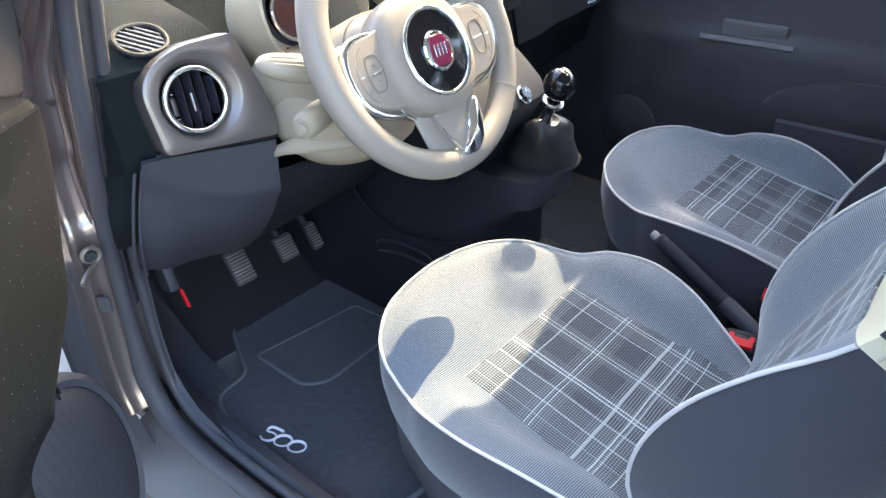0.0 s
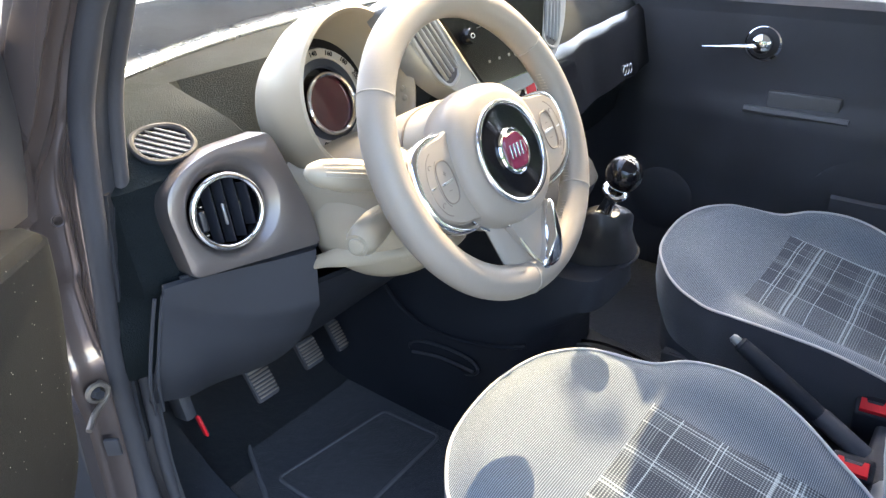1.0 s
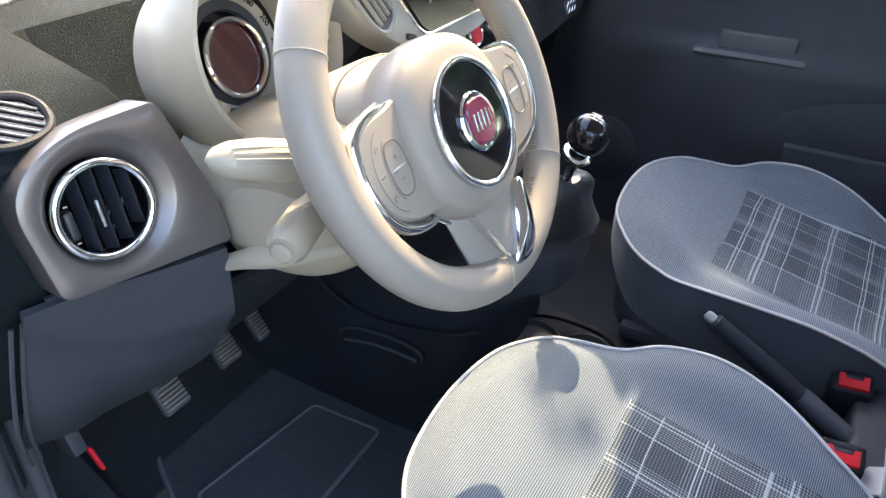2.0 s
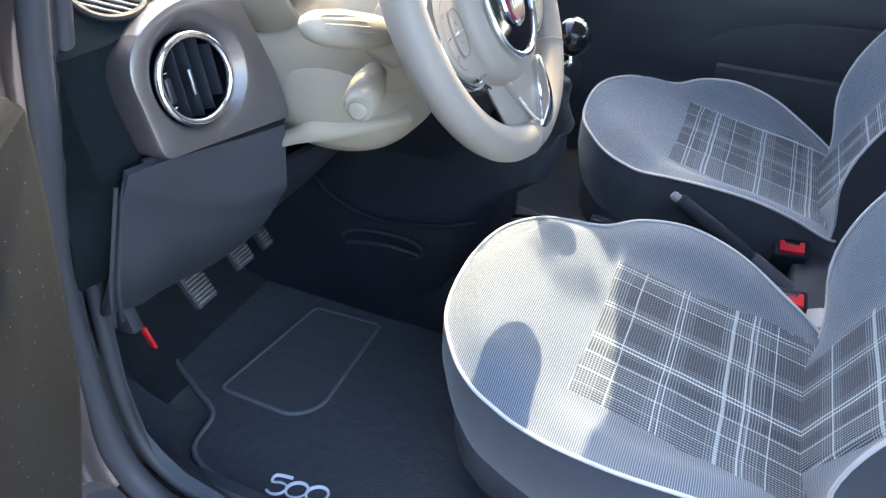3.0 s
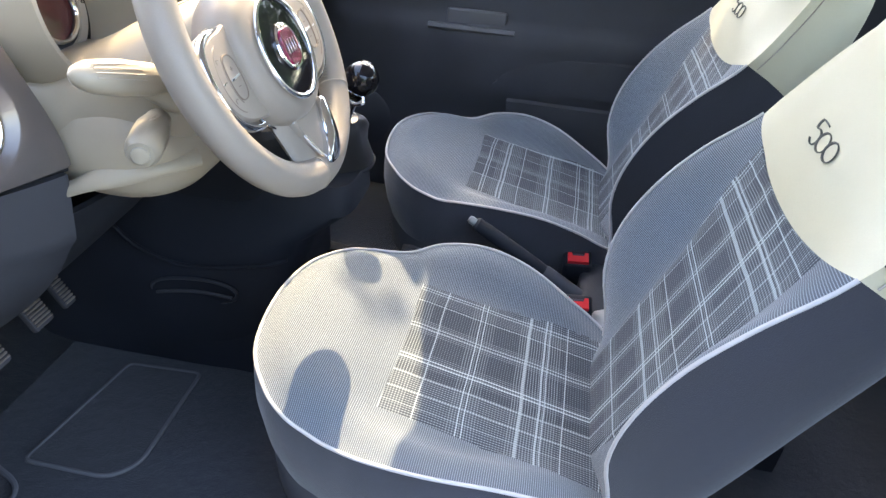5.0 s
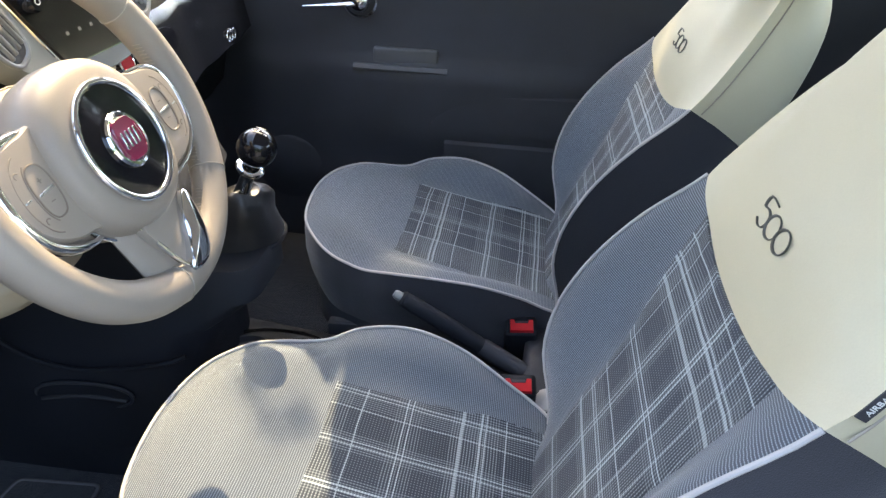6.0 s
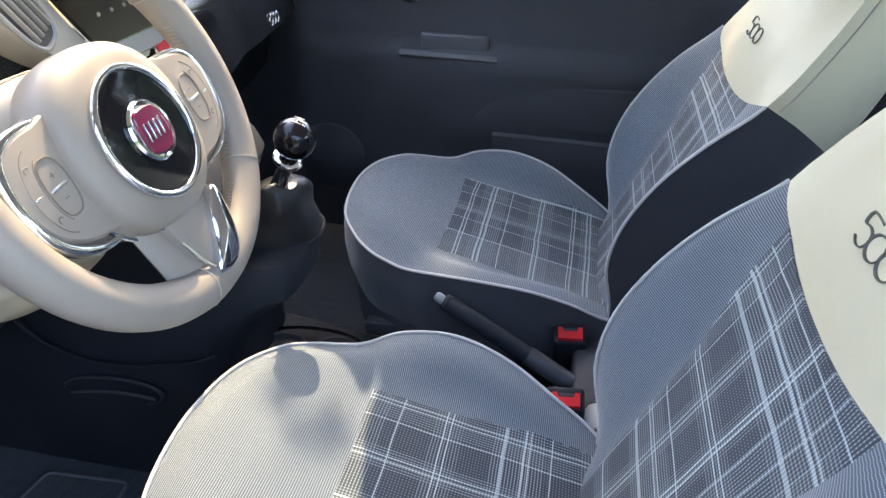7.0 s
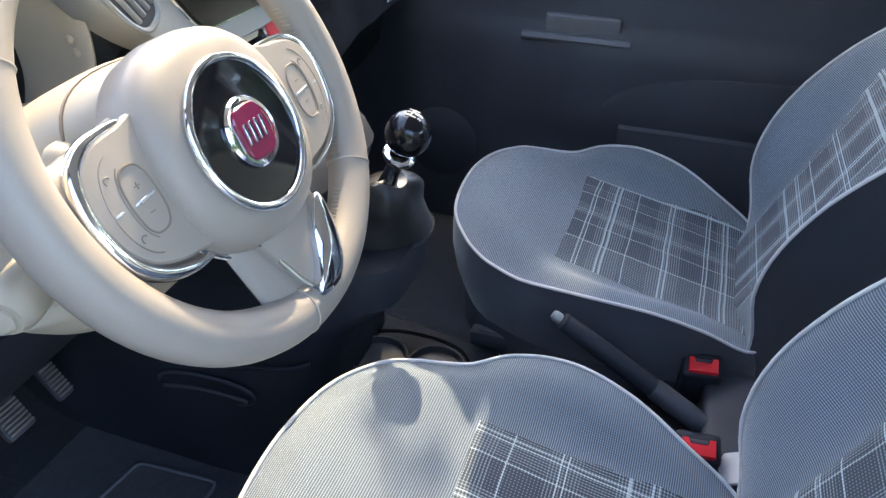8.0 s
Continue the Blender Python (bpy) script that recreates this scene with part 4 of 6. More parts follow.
def knee(u, v):
    x = -0.618 + 0.171 * u
    y = 0.2565 - 0.30 * (x + 0.618)
    if v < 0.5:
        t = v * 2
        return Vector((x, y - 0.010 + 0.006 * t, knee_top(x) + (knee_fold(x) - knee_top(x)) * t))
    t = (v - 0.5) * 2
    lip = lerp_table(x, [(-0.62, 0.604), (-0.56, 0.584), (-0.44, 0.560)])
    return Vector((x - 0.016 * t * (1 - u), y - 0.004 + 0.008 * min(1, t * 8) + (0.315 - y) * t ** 1.5, knee_fold(x) + (lip - knee_fold(x)) * t))


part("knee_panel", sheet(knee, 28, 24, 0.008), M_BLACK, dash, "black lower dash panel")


def under_column(u, v):
    x = -0.449 + 0.29 * u
    return Vector((x, 0.226 + 0.10 * v ** 1.4 - 0.02 * math.sin(math.pi * u) * (1 - v), 0.712 - 0.154 * v + 0.012 * u * v))


part("lower_cover", sheet(under_column, 16, 12, 0.008), M_CONS, dash, "black cover under the steering column")
part("panel_gap", tube(spline([(-0.598, 0.243, 0.787), (-0.55, 0.229, 0.785), (-0.49, 0.211, 0.781), (-0.438, 0.197, 0.776)], 5), 0.0035, 8), M_CONS, dash, "dark joint under the panel")
SEAL_Y = sorted((z, y) for y, z in SEAL[:13])
part("pillar_cover", sheet(lambda u, v: Vector((-0.652 + 0.030 * u, lerp_table(0.90 - 0.36 * v, SEAL_Y) + 0.012 + 0.03 * u, 0.90 - 0.36 * v)), 6, 20, 0.012), M_BLACK, dash)
for k in range(2):
    part("edge_strip", tube(spline([(-0.628 + 0.010 * k, 0.250, 0.774), (-0.640 + 0.010 * k, 0.258, 0.72), (-0.647 + 0.010 * k, 0.272, 0.66), (-0.644 + 0.010 * k, 0.286, 0.605)], 6), 0.0022, 6), M_BLACK, dash)

# instrument pod
pod = thing("instrument_pod", (-0.335, 0.30, 0.90), "ivory hooded round instrument cluster on the dashboard", "instrument cluster")
pm = axes((-0.338, 0.262, 0.920), (1, 0, 0), (0, 0.30, 0.954))
N = 56
hood = []
for r, h in ((0.070, -0.03), (0.079, -0.01), (0.083, 0.02), (0.087, 0.055), (0.0895, 0.066), (0.0925, 0.070), (0.0960, 0.068), (0.098, 0.062), (0.1005, 0.045), (0.1015, 0.025), (0.098, 0.005), (0.088, -0.02), (0.076, -0.05)):
    hood.append([pm @ Vector((r * math.cos(a), r * 1.04 * math.sin(a), h + 0.012 * math.sin(a))) for a in [2 * math.pi * k / N for k in range(N)]])
part("hood", loft(hood, True, False), M_IVORY, pod, "ivory instrument hood")
pd = pm @ pose(0, 0, 0.060)
part("dial_backing", prism(ellipse(0.079, 0.081, 56), 0.004, pd @ pose(0, 0, -0.071)), M_GLOSS, pod)
part("dial_ring", lathe([(0.040, -0.062), (0.042, -0.057), (0.064, -0.060), (0.067, -0.066)], 56, pd, caps=False), M_BLACK, pod, "dark speed ring")
part("centre_ring", tube([pd @ Vector((0.037 * math.cos(a), 0.037 * math.sin(a) - 0.006, -0.052)) for a in [2 * math.pi * k / 48 for k in range(48)]], 0.003, 8, True), M_CHROME, pod, "chrome ring")
part("centre_display", prism(ellipse(0.036, 0.036, 48), 0.006, pd @ pose(0, -0.006, -0.062)), M_DIAL, pod, "dark red display")
part("dial_arc", lathe([(0.0515, -0.0585), (0.0525, -0.0560), (0.0635, -0.0572), (0.0645, -0.0600)], 56, pd, caps=False), M_GREY, pod, "silver number ring")


for k, s in enumerate(("20", "40", "60", "80", "100", "120", "140", "160", "180", "200", "220")):
    a = radians(244 - 25 * k)
    text_part(s, 0.0085, pd @ pose(0.058 * math.cos(a), 0.058 * math.sin(a), -0.0552, 0, 0, math.degrees(a) - 90), M_GLOSS, pod)
for k in range(2):
    part("trip_button", lathe([(0.004, 0.0), (0.004, 0.003), (0.0005, 0.0045)], 16, pm @ pose(0.0855, -0.014 - 0.012 * k, 0.052, 0, -75)), M_IVORY, pod)

# centre stack: ivory surround, two vents, screen, buttons
stack = thing("centre_stack", (-0.06, 0.18, 0.95), "silver-grey radio surround with a dark touch screen and side vents", "infotainment unit")
sm = axes((-0.075, 0.186, 0.960), (1, 0, 0), (0, 0.30, 0.954))
face = [(0.0, -0.086), (0.075, -0.080), (0.130, -0.056), (0.175, -0.015), (0.203, 0.035), (0.212, 0.075), (0.10, 0.090)]
ring = spline([(x, y, 0) for x, y in face] + [(0.0, 0.092, 0)] + [(-x, y, 0) for x, y in face[:0:-1]], 6, True)
part("surround", prism([(p.x, p.y) for p in ring], 0.036, sm @ pose(0, 0, -0.022), 0.006), M_SILVER, stack, "silver-grey surround")
GLASS = [(-0.072, -0.062, 0.016), (0.072, -0.062, 0.016), (0.142, 0.066, 0.020), (-0.142, 0.066, 0.020)]
part("screen_frame", prism([(p.x * 1.035, p.y * 1.045) for p in round_poly(GLASS)], 0.004, sm @ pose(0, 0, 0.0125), 0.003), M_CHROME, stack, "chrome screen edge")
part("touch_screen", prism([(p.x, p.y) for p in round_poly(GLASS)], 0.006, sm @ pose(0, 0, 0.0130), 0.002), M_SCREEN, stack, "dark touch screen")
part("screen_knob", lathe([(0.0105, 0.0), (0.0105, 0.014), (0.009, 0.016), (0.0005, 0.016)], 24, sm @ pose(-0.092, 0.010, 0.018)), M_GLOSS, stack, "gloss black volume knob")
part("knob_mark", tube([sm @ pose(-0.092, 0.010, 0.0345) @ Vector((0.004 * math.cos(a), 0.003 * math.sin(a), 0)) for a in [2 * math.pi * k / 12 for k in range(12)]], 0.0005, 5, True), M_WHITE, stack)
for k in range(4):
    part("screen_mark", rbox((0.005, 0.004, 0.0006), sm @ pose(-0.050 + 0.024 * k, -0.030, 0.0192), 0.0, 1), M_MARK, stack)
    part("screen_mark", rbox((0.010, 0.0012, 0.0006), sm @ pose(-0.055 + 0.030 * k, 0.018, 0.0192), 0.0, 1), M_MARK, stack)
for sx in (-1, 1):
    vm = sm @ pose(0.140 if sx > 0 else -0.153, 0.012, 0.0, 0, 0, -sx * 27)
    part("vent_cup", prism(ellipse(0.022, 0.056, 36, 3.0), 0.003, vm @ pose(0, 0, 0.0125)), M_BLACK, stack)
    for k in range(4):
        part("vent_slat", rbox((0.0036, 0.092, 0.006), vm @ pose(-0.0135 + 0.009 * k, 0, 0.016, 0, 22), 0.0012, 1), M_SILVER, stack)
    part("vent_rim", tube([vm @ Vector((x, y, 0.0145)) for x, y in ellipse(0.024, 0.058, 36, 3.0)], 0.0032, 8, True), M_SILVER, stack)
    part("vent_button", rbox((0.016, 0.007, 0.006), sm @ pose(sx * 0.098, -0.058, 0.015, 0, 0, sx * 22), 0.002, 2), M_GLOSS, stack, "small gloss black vent switch")
bmx = axes((-0.026, 0.163, 0.873), (1, 0, 0), (0, 0.30, 0.954))
part("button_bar", prism(ellipse(0.160, 0.022, 48, 4.0), 0.060, bmx @ pose(0, 0, -0.056), 0.006), M_GLOSS, stack, "gloss black button bar")
part("hazard_button", lathe([(0.0125, 0.0), (0.0125, 0.008), (0.0110, 0.0095), (0.0105, 0.0085), (0.0005, 0.0085)], 28, bmx @ pose(0.002, 0.0, 0.003)), M_RED, stack, "red hazard button")
part("hazard_ring", lathe([(0.0128, 0.004), (0.0135, 0.0085), (0.0150, 0.0095), (0.0170, 0.008), (0.0175, 0.002)], 36, bmx @ pose(0.002, 0, 0.002), caps=False), M_CHROME, stack, "chrome button ring")
part("round_button", lathe([(0.012, 0.0), (0.012, 0.006), (0.010, 0.008), (0.0005, 0.008)], 28, bmx @ pose(0.050, 0.0, 0.003)), M_SATIN, stack)
part("rocker_knob", lathe([(0.004, -0.020), (0.0075, -0.018), (0.0085, -0.006), (0.0085, 0.006), (0.0075, 0.018), (0.004, 0.020)], 24, bmx @ pose(-0.046, 0.006, 0.006, 0, 90)), M_IVORY, stack, "ivory ribbed thumb wheel")
for k in range(8):
    q = 0.35 + 0.3 * k
    part("rocker_rib", rbox((0.030, 0.0014, 0.0014), bmx @ pose(-0.046, 0.006 + 0.0086 * math.cos(q), 0.006 + 0.0086 * math.sin(q)), 0.0004, 1), M_CREAM, stack)
for k in range(3):
    part("panel_mark", tube([Vector((0.421 + 0.013 * k + 0.0065 * math.cos(a), 0.206, 0.800 + 0.010 * math.sin(a))) for a in [2 * math.pi * i / 18 for i in range(18)]], 0.0016, 6, True), M_CHROME, dash, "chrome looped badge")

# lower console with gear lever
DIALS = [(-0.122, 0.735), (0.011, 0.742)]
console = thing("console", (0, 0.1, 0.3), "black plastic centre console and tunnel with an oval pocket", "console")
stk = []
for z, x0, x1, y0, y1 in ((0.285, -0.150, 0.150, 0.10, 0.70), (0.38, -0.150, 0.150, 0.09, 0.70), (0.47, -0.140, 0.140, 0.09, 0.70), (0.53, -0.115, 0.115, 0.075, 0.60), (0.58, -0.098, 0.096, 0.010, 0.45), (0.616, -0.080, 0.084, 0.012, 0.35), (0.624, -0.074, 0.078, 0.016, 0.30)):
    cxm, cym = (x0 + x1) / 2, (y0 + y1) / 2
    stk.append([Vector((cxm + px, cym + py, z)) for px, py in ellipse((x1 - x0) / 2, (y1 - y0) / 2, 48, 5.0)])
part("console_body", loft(stk), M_CONS, console)
tun = [[Vector((x, y, z)) for x, z in ((-0.145, 0.283), (-0.150, 0.34), (-0.130, h - 0.02), (-0.105, h), (0.105, h), (0.130, h - 0.02), (0.150, 0.34), (0.145, 0.283))]
       for y, h in ((0.30, 0.43), (0.10, 0.42), (-0.05, 0.40), (-0.3, 0.385), (-0.7, 0.37))]
part("tunnel", loft(tun), M_CONS, console)
om = axes((-0.142, 0.250, 0.440), (0, -1, 0.10), (-0.12, 0.1, 1))
part("pocket_rim", tube([om @ Vector((x, y, 0.0)) for x, y in ellipse(0.074, 0.025, 48, 2.2)], 0.0028, 8, True), M_BLACK, console, "black oval pocket rim")
part("pocket_well", prism(ellipse(0.071, 0.023, 48, 2.2), 0.004, om @ pose(0, 0, -0.002)), M_CONS, console)
part("pocket_net", tube([om @ Vector((-0.066 + 0.132 * k / 12, 0.008 * math.sin(math.pi * k / 12) - 0.006, 0.004)) for k in range(13)], 0.003, 6), M_RUBBER, console)
part("console_seam", tube(spline([(-0.134, 0.40, 0.560), (-0.140, 0.352, 0.515), (-0.142, 0.295, 0.491), (-0.142, 0.231, 0.488), (-0.140, 0.131, 0.509), (-0.128, 0.094, 0.520)], 6), 0.0036, 8), M_CONS, console, "raised seam along the console")
for cx, cy in ((0.004, 0.068), (0.012, -0.014)):
    part("cup_holder", lathe([(0.036, -0.002), (0.038, 0.008), (0.040, 0.009), (0.042, 0.006), (0.043, -0.004)], 40, pose(cx, cy, 0.424), caps=False), M_BLACK, console, "black cup holder")
    part("cup_floor", lathe([(0.0365, 0.0), (0.0005, 0.0005)], 32, pose(cx, cy, 0.4225), caps=False), M_RUBBER, console)
part("holder_rim", tube([Vector((0.008 + x, 0.026 + y, 0.428)) for x, y in ellipse(0.060, 0.088, 48, 2.4)], 0.0028, 8, True), M_GLOSS, console, "gloss black rim round the cup holders")
part("tray_ledge", rbox((0.022, 0.12, 0.024), pose(0.106, -0.098, 0.424, 0, 0, 4), 0.004, 2), M_BLACK, console)
part("tray_slot", rbox((0.012, 0.10, 0.003), pose(0.106, -0.100, 0.4362, 0, 0, 4), 0.001, 1), M_RUBBER, console)
part("buckle_housing", rbox((0.20, 0.07, 0.10), pose(0.005, -0.40, 0.415), 0.012, 3), M_BLACK, console)

cl = []
for z, y, x0, x1 in ((0.83, 0.190, -0.150, 0.085), (0.80, 0.150, -0.166, 0.098), (0.775, 0.122, -0.172, 0.104), (0.750, 0.095, -0.174, 0.106), (0.730, 0.084, -0.174, 0.106), (0.712, 0.089, -0.170, 0.102), (0.68, 0.105, -0.155, 0.090), (0.64, 0.125, -0.135, 0.075), (0.60, 0.15, -0.115, 0.062)):
    cl.append([Vector(((x0 + x1) / 2 + px, y + 0.08 + py, z)) for px, py in ellipse((x1 - x0) / 2, 0.08, 48, 4.0)])
part("climate_panel", loft(cl), M_CONS, console, "black climate control panel")
for x, z in DIALS:
    dm = axes((x, 0.094, z), (1, 0, 0), (0, 0.62, 0.78))
    part("dial_rim", lathe([(0.0125, 0.0), (0.0165, 0.001), (0.0168, 0.005), (0.0150, 0.007), (0.0130, 0.006)], 32, dm, caps=False), M_CHROME, console, "chrome dial rim")
    part("dial_knob", lathe([(0.0130, 0.0), (0.0125, 0.008), (0.0105, 0.011), (0.0005, 0.0115)], 28, dm), M_GLOSS, console, "gloss black climate dial")
    part("dial_mark", rbox((0.0012, 0.005, 0.0006), dm @ pose(0, 0.005, 0.0114), 0.0, 1), M_WHITE, console)

gear = thing("gear_lever", (-0.03, 0.05, 0.67), "gear lever with a dark glossy ball knob and leather boot", "gear lever")
base_r = []
for z, a, b, cx, cy, fold in ((0.624, 0.068, 0.068, 0.004, 0.072, 0.0), (0.634, 0.069, 0.069, 0.004, 0.072, 0.01), (0.648, 0.064, 0.064, 0.002, 0.070, 0.03), (0.664, 0.057, 0.057, -0.003, 0.066, 0.05), (0.680, 0.051, 0.051, -0.009, 0.060, 0.07),
                              (0.694, 0.044, 0.044, -0.014, 0.053, 0.09), (0.704, 0.036, 0.036, -0.019, 0.048, 0.11), (0.711, 0.027, 0.027, -0.024, 0.044, 0.13), (0.715, 0.019, 0.019, -0.028, 0.041, 0.10), (0.712, 0.012, 0.012, -0.030, 0.040, 0.0)):
    base_r.append([Vector((cx + a * (1 + fold * math.sin(3 * q + z * 60) + 0.5 * fold * math.sin(7 * q + 1)) * math.cos(q), cy + b * (1 + fold * math.sin(3 * q + z * 60) + 0.5 * fold * math.sin(5 * q)) * math.sin(q), z + fold * 0.05 * math.sin(2 * q + 2))) for q in [2 * math.pi * k / 56 for k in range(56)]])
part("boot", loft(base_r), plain("boot_leather", (0.012, 0.012, 0.014), 0.42, var=0.3, grain=0.5, grain_scale=500.0), gear, "black leather boot")
part("boot_frame", tube([Vector((0.004 + x, 0.072 + y, 0.626)) for x, y in ellipse(0.068, 0.068, 48, 2.2)], 0.004, 8, True), M_CONS, gear)
g0, g1 = Vector((-0.036, 0.034, 0.730)), Vector((-0.045, 0.009, 0.787))
gd = (g1 - g0).normalized()
gmat = axes(g0, gd.orthogonal(), gd.cross(gd.orthogonal()))
part("stem", lathe([(0.0120, -0.020), (0.0100, 0.0), (0.0098, 0.014), (0.0115, 0.020), (0.0185, 0.0245), (0.0200, 0.028), (0.0192, 0.0315), (0.012, 0.037)], 28, gmat), M_CHROME, gear, "chrome stem and collar")
knob = bmesh.new()
bmesh.ops.create_uvsphere(knob, u_segments=36, v_segments=24, radius=0.0265)
knob.transform(Matrix.Translation(g1))
kb = part("knob", knob, M_GLOSS, gear, "glossy black ball knob")
km = axes(g1 + Vector((0, -0.006, 0.0262)), (1, 0, 0), (0, 0.96, 0.25))
for x in (-0.007, 0.0, 0.007):
    part("shift_line", rbox((0.0008, 0.013, 0.0008), km @ pose(x, 0, -0.0010), 0.0, 1), M_WHITE, kb)
part("shift_line", rbox((0.0145, 0.0008, 0.0008), km @ pose(0, 0, -0.0008), 0.0, 1), M_WHITE, kb)
for body, x, y in (("2", -0.006, -0.0105), ("4", 0.001, -0.0105)):
    text_part(body, 0.006, km @ pose(x, y, -0.0022, 22), M_WHITE, kb, "gear_number")

gear.location += Vector((0.005, -0.025, -0.007))
console.location += Vector((-0.037, -0.030, 0.0))

brake = thing("handbrake", (0, -0.3, 0.42), "black handbrake lever with a silver button between the seats", "handbrake")
h0, h1 = Vector((-0.030, -0.203, 0.564)), Vector((-0.036, -0.50, 0.390))
hd = (h1 - h0).normalized()
part("grip", tube([h0 + hd * d for d in (0.006, 0.012, 0.03, 0.08, 0.13, 0.150)], [0.009, 0.0115, 0.0122, 0.0130, 0.0130, 0.012], 20), M_CONS, brake)
part("lever", tube([h0 + hd * d for d in (0.14, 0.152, 0.25, 0.33)], [0.0105, 0.0140, 0.0140, 0.0135], 16), M_RUBBER, brake)
part("release_button", tube([h0 + hd * d for d in (-0.006, -0.002, 0.008)], [0.0050, 0.0070, 0.0070], 18), M_SILVER, brake, "silver release button")
part("grip_ring", tube([h0 + hd * d for d in (0.006, 0.010, 0.014)], [0.0092, 0.0120, 0.0114], 20), M_CONS, brake)

for (bx, by, bz, lab) in ((0.034, -0.387, 0.488, "black seat belt buckle with a red button, passenger belt"), (-0.112, -0.388, 0.492, "black seat belt buckle with a red button, driver belt")):
    bk = thing("belt_buckle", (bx, by, bz - 0.1), lab, "seat belt buckle", "belt buckles")
    mm = axes((bx, by, bz), (0.08, -1, 0.05), (0.9, 0.05, 0.36))
    part("casing", rbox((0.050, 0.036, 0.085), mm @ pose(0, 0.002, -0.045), 0.007, 3), M_CONS, bk)
    u_cut = [(-0.018, -0.012), (0.018, -0.012), (0.018, 0.008), (0.012, 0.008), (0.010, 0.001), (-0.010, 0.001), (-0.012, 0.008), (-0.018, 0.008)]
    part("release_button", prism(u_cut, 0.008, mm @ pose(0, 0, -0.004), 0.001), M_RED, bk, "red release button")
    part("slot", rbox((0.020, 0.005, 0.003), mm @ pose(0, 0.006, -0.0018), 0.001, 1), M_RUBBER, bk)
    part("stalk", rbox((0.030, 0.014, 0.10), mm @ pose(0, 0.01, -0.13), 0.004, 2), M_BLACK, bk)
    # Pale grey label beside the driver's buckle, not belt webbing
    if bx < 0:
        part("label_flap", rbox((0.050, 0.034, 0.004), pose(bx + 0.004, by - 0.042, 0.468, -12, 10, 15), 0.0015, 2), M_PIPE, bk, "pale grey label flap")

# ---------------------------------------------------------------- steering wheel and column
RAKE = radians(26.05)
wheel = thing("steering_wheel", (-0.332, 0.0165, 0.911), "ivory leather three-spoke steering wheel with chrome trim", "steering wheel")
WM = axes((-0.332, 0.0165, 0.911), (1, 0, 0), (0, math.sin(RAKE), math.cos(RAKE)))
R_RIM, R_TUBE = 0.1572, 0.0190
def rim_pt(a, b, r=R_TUBE):
    rr = R_RIM + r * math.cos(b)
    return WM @ Vector((rr * math.cos(a), rr * math.sin(a), r * 0.95 * math.sin(b)))
rb = bmesh.new()
rim_rows = []
for k in range(97):
    a = 2 * math.pi * (k % 96) / 96
    rim_rows.append([rim_pt(a, 2 * math.pi * j / 18) for j in range(18)])
loft(rim_rows, True, False, rb)
bmesh.ops.remove_doubles(rb, verts=rb.verts, dist=1e-6)
part("rim", rb, M_RIM, wheel, "ivory stitched leather rim")
for deg in (148, 32, 322, 262):
    a = radians(deg)
    part("rim_seam", tube([rim_pt(a, 2 * math.pi * j / 24, R_TUBE + 0.0002) for j in range(24)], 0.0007, 6, True), M_GREY, wheel)
for a0, a1 in ((-36, 20), (160, 216), (278, 312)):
    for k in range(int((a1 - a0) / 1.6)):
        a = radians(a0 + 1.6 * k)
        p, q = rim_pt(a, math.pi - 0.25, R_TUBE + 0.0003), rim_pt(a + 0.014, math.pi + 0.15, R_TUBE + 0.0003)
        if a0 == -36 or a0 == 278:
            part("stitch", tube([p, q], 0.0005, 4), M_IVORY, wheel)

def pad_outline(k=1.0, n=56):
    return [(x * k, y * k) for x, y in ellipse(0.079, 0.080, n, 2.35)]

pad_rows = []
for k, h in ((0.86, -0.04), (0.97, -0.026), (1.0, -0.012), (0.995, 0.001), (0.965, 0.011), (0.91, 0.0175), (0.80, 0.0215), (0.68, 0.0225), (0.3, 0.0228), (0.05, 0.0228)):
    pad_rows.append([WM @ Vector((x, y - 0.018, h)) for x, y in pad_outline(k)])
part("airbag_cover", loft(pad_rows), M_RIM, wheel, "ivory rounded centre pad")
DM = WM @ pose(0.0, -0.0195, 0.0220)
part("disc_ring", tube([DM @ Vector((0.0540 * math.cos(a), 0.0540 * math.sin(a), 0.004)) for a in [2 * math.pi * k / 64 for k in range(64)]], 0.0034, 10, True), M_CHROME, wheel, "chrome ring")
disc = part("centre_disc", lathe([(0.0530, 0.0), (0.0530, 0.0035), (0.040, 0.0040), (0.0005, 0.0045)], 56, DM), M_GLOSS, wheel, "gloss black centre disc")
part("badge_rim", lathe([(0.0255, 0.003), (0.0258, 0.0065), (0.0240, 0.0085), (0.0215, 0.0082), (0.0210, 0.0070), (0.0005, 0.0070)], 44, DM), M_CHROME, disc, "chrome badge rim")
part("badge_shield", prism(ellipse(0.0165, 0.0195, 40, 4.0), 0.0030, DM @ pose(0, 0, 0.0068), 0.0012), M_BADGE, disc, "dark red badge shield")
for k in range(4):
    part("badge_bar", rbox((0.0022, 0.015, 0.0012), DM @ pose(-0.0098 + 0.0065 * k, 0, 0.0101, 0, 0, -6), 0.0003, 1), M_CHROME, disc, "silver bar")

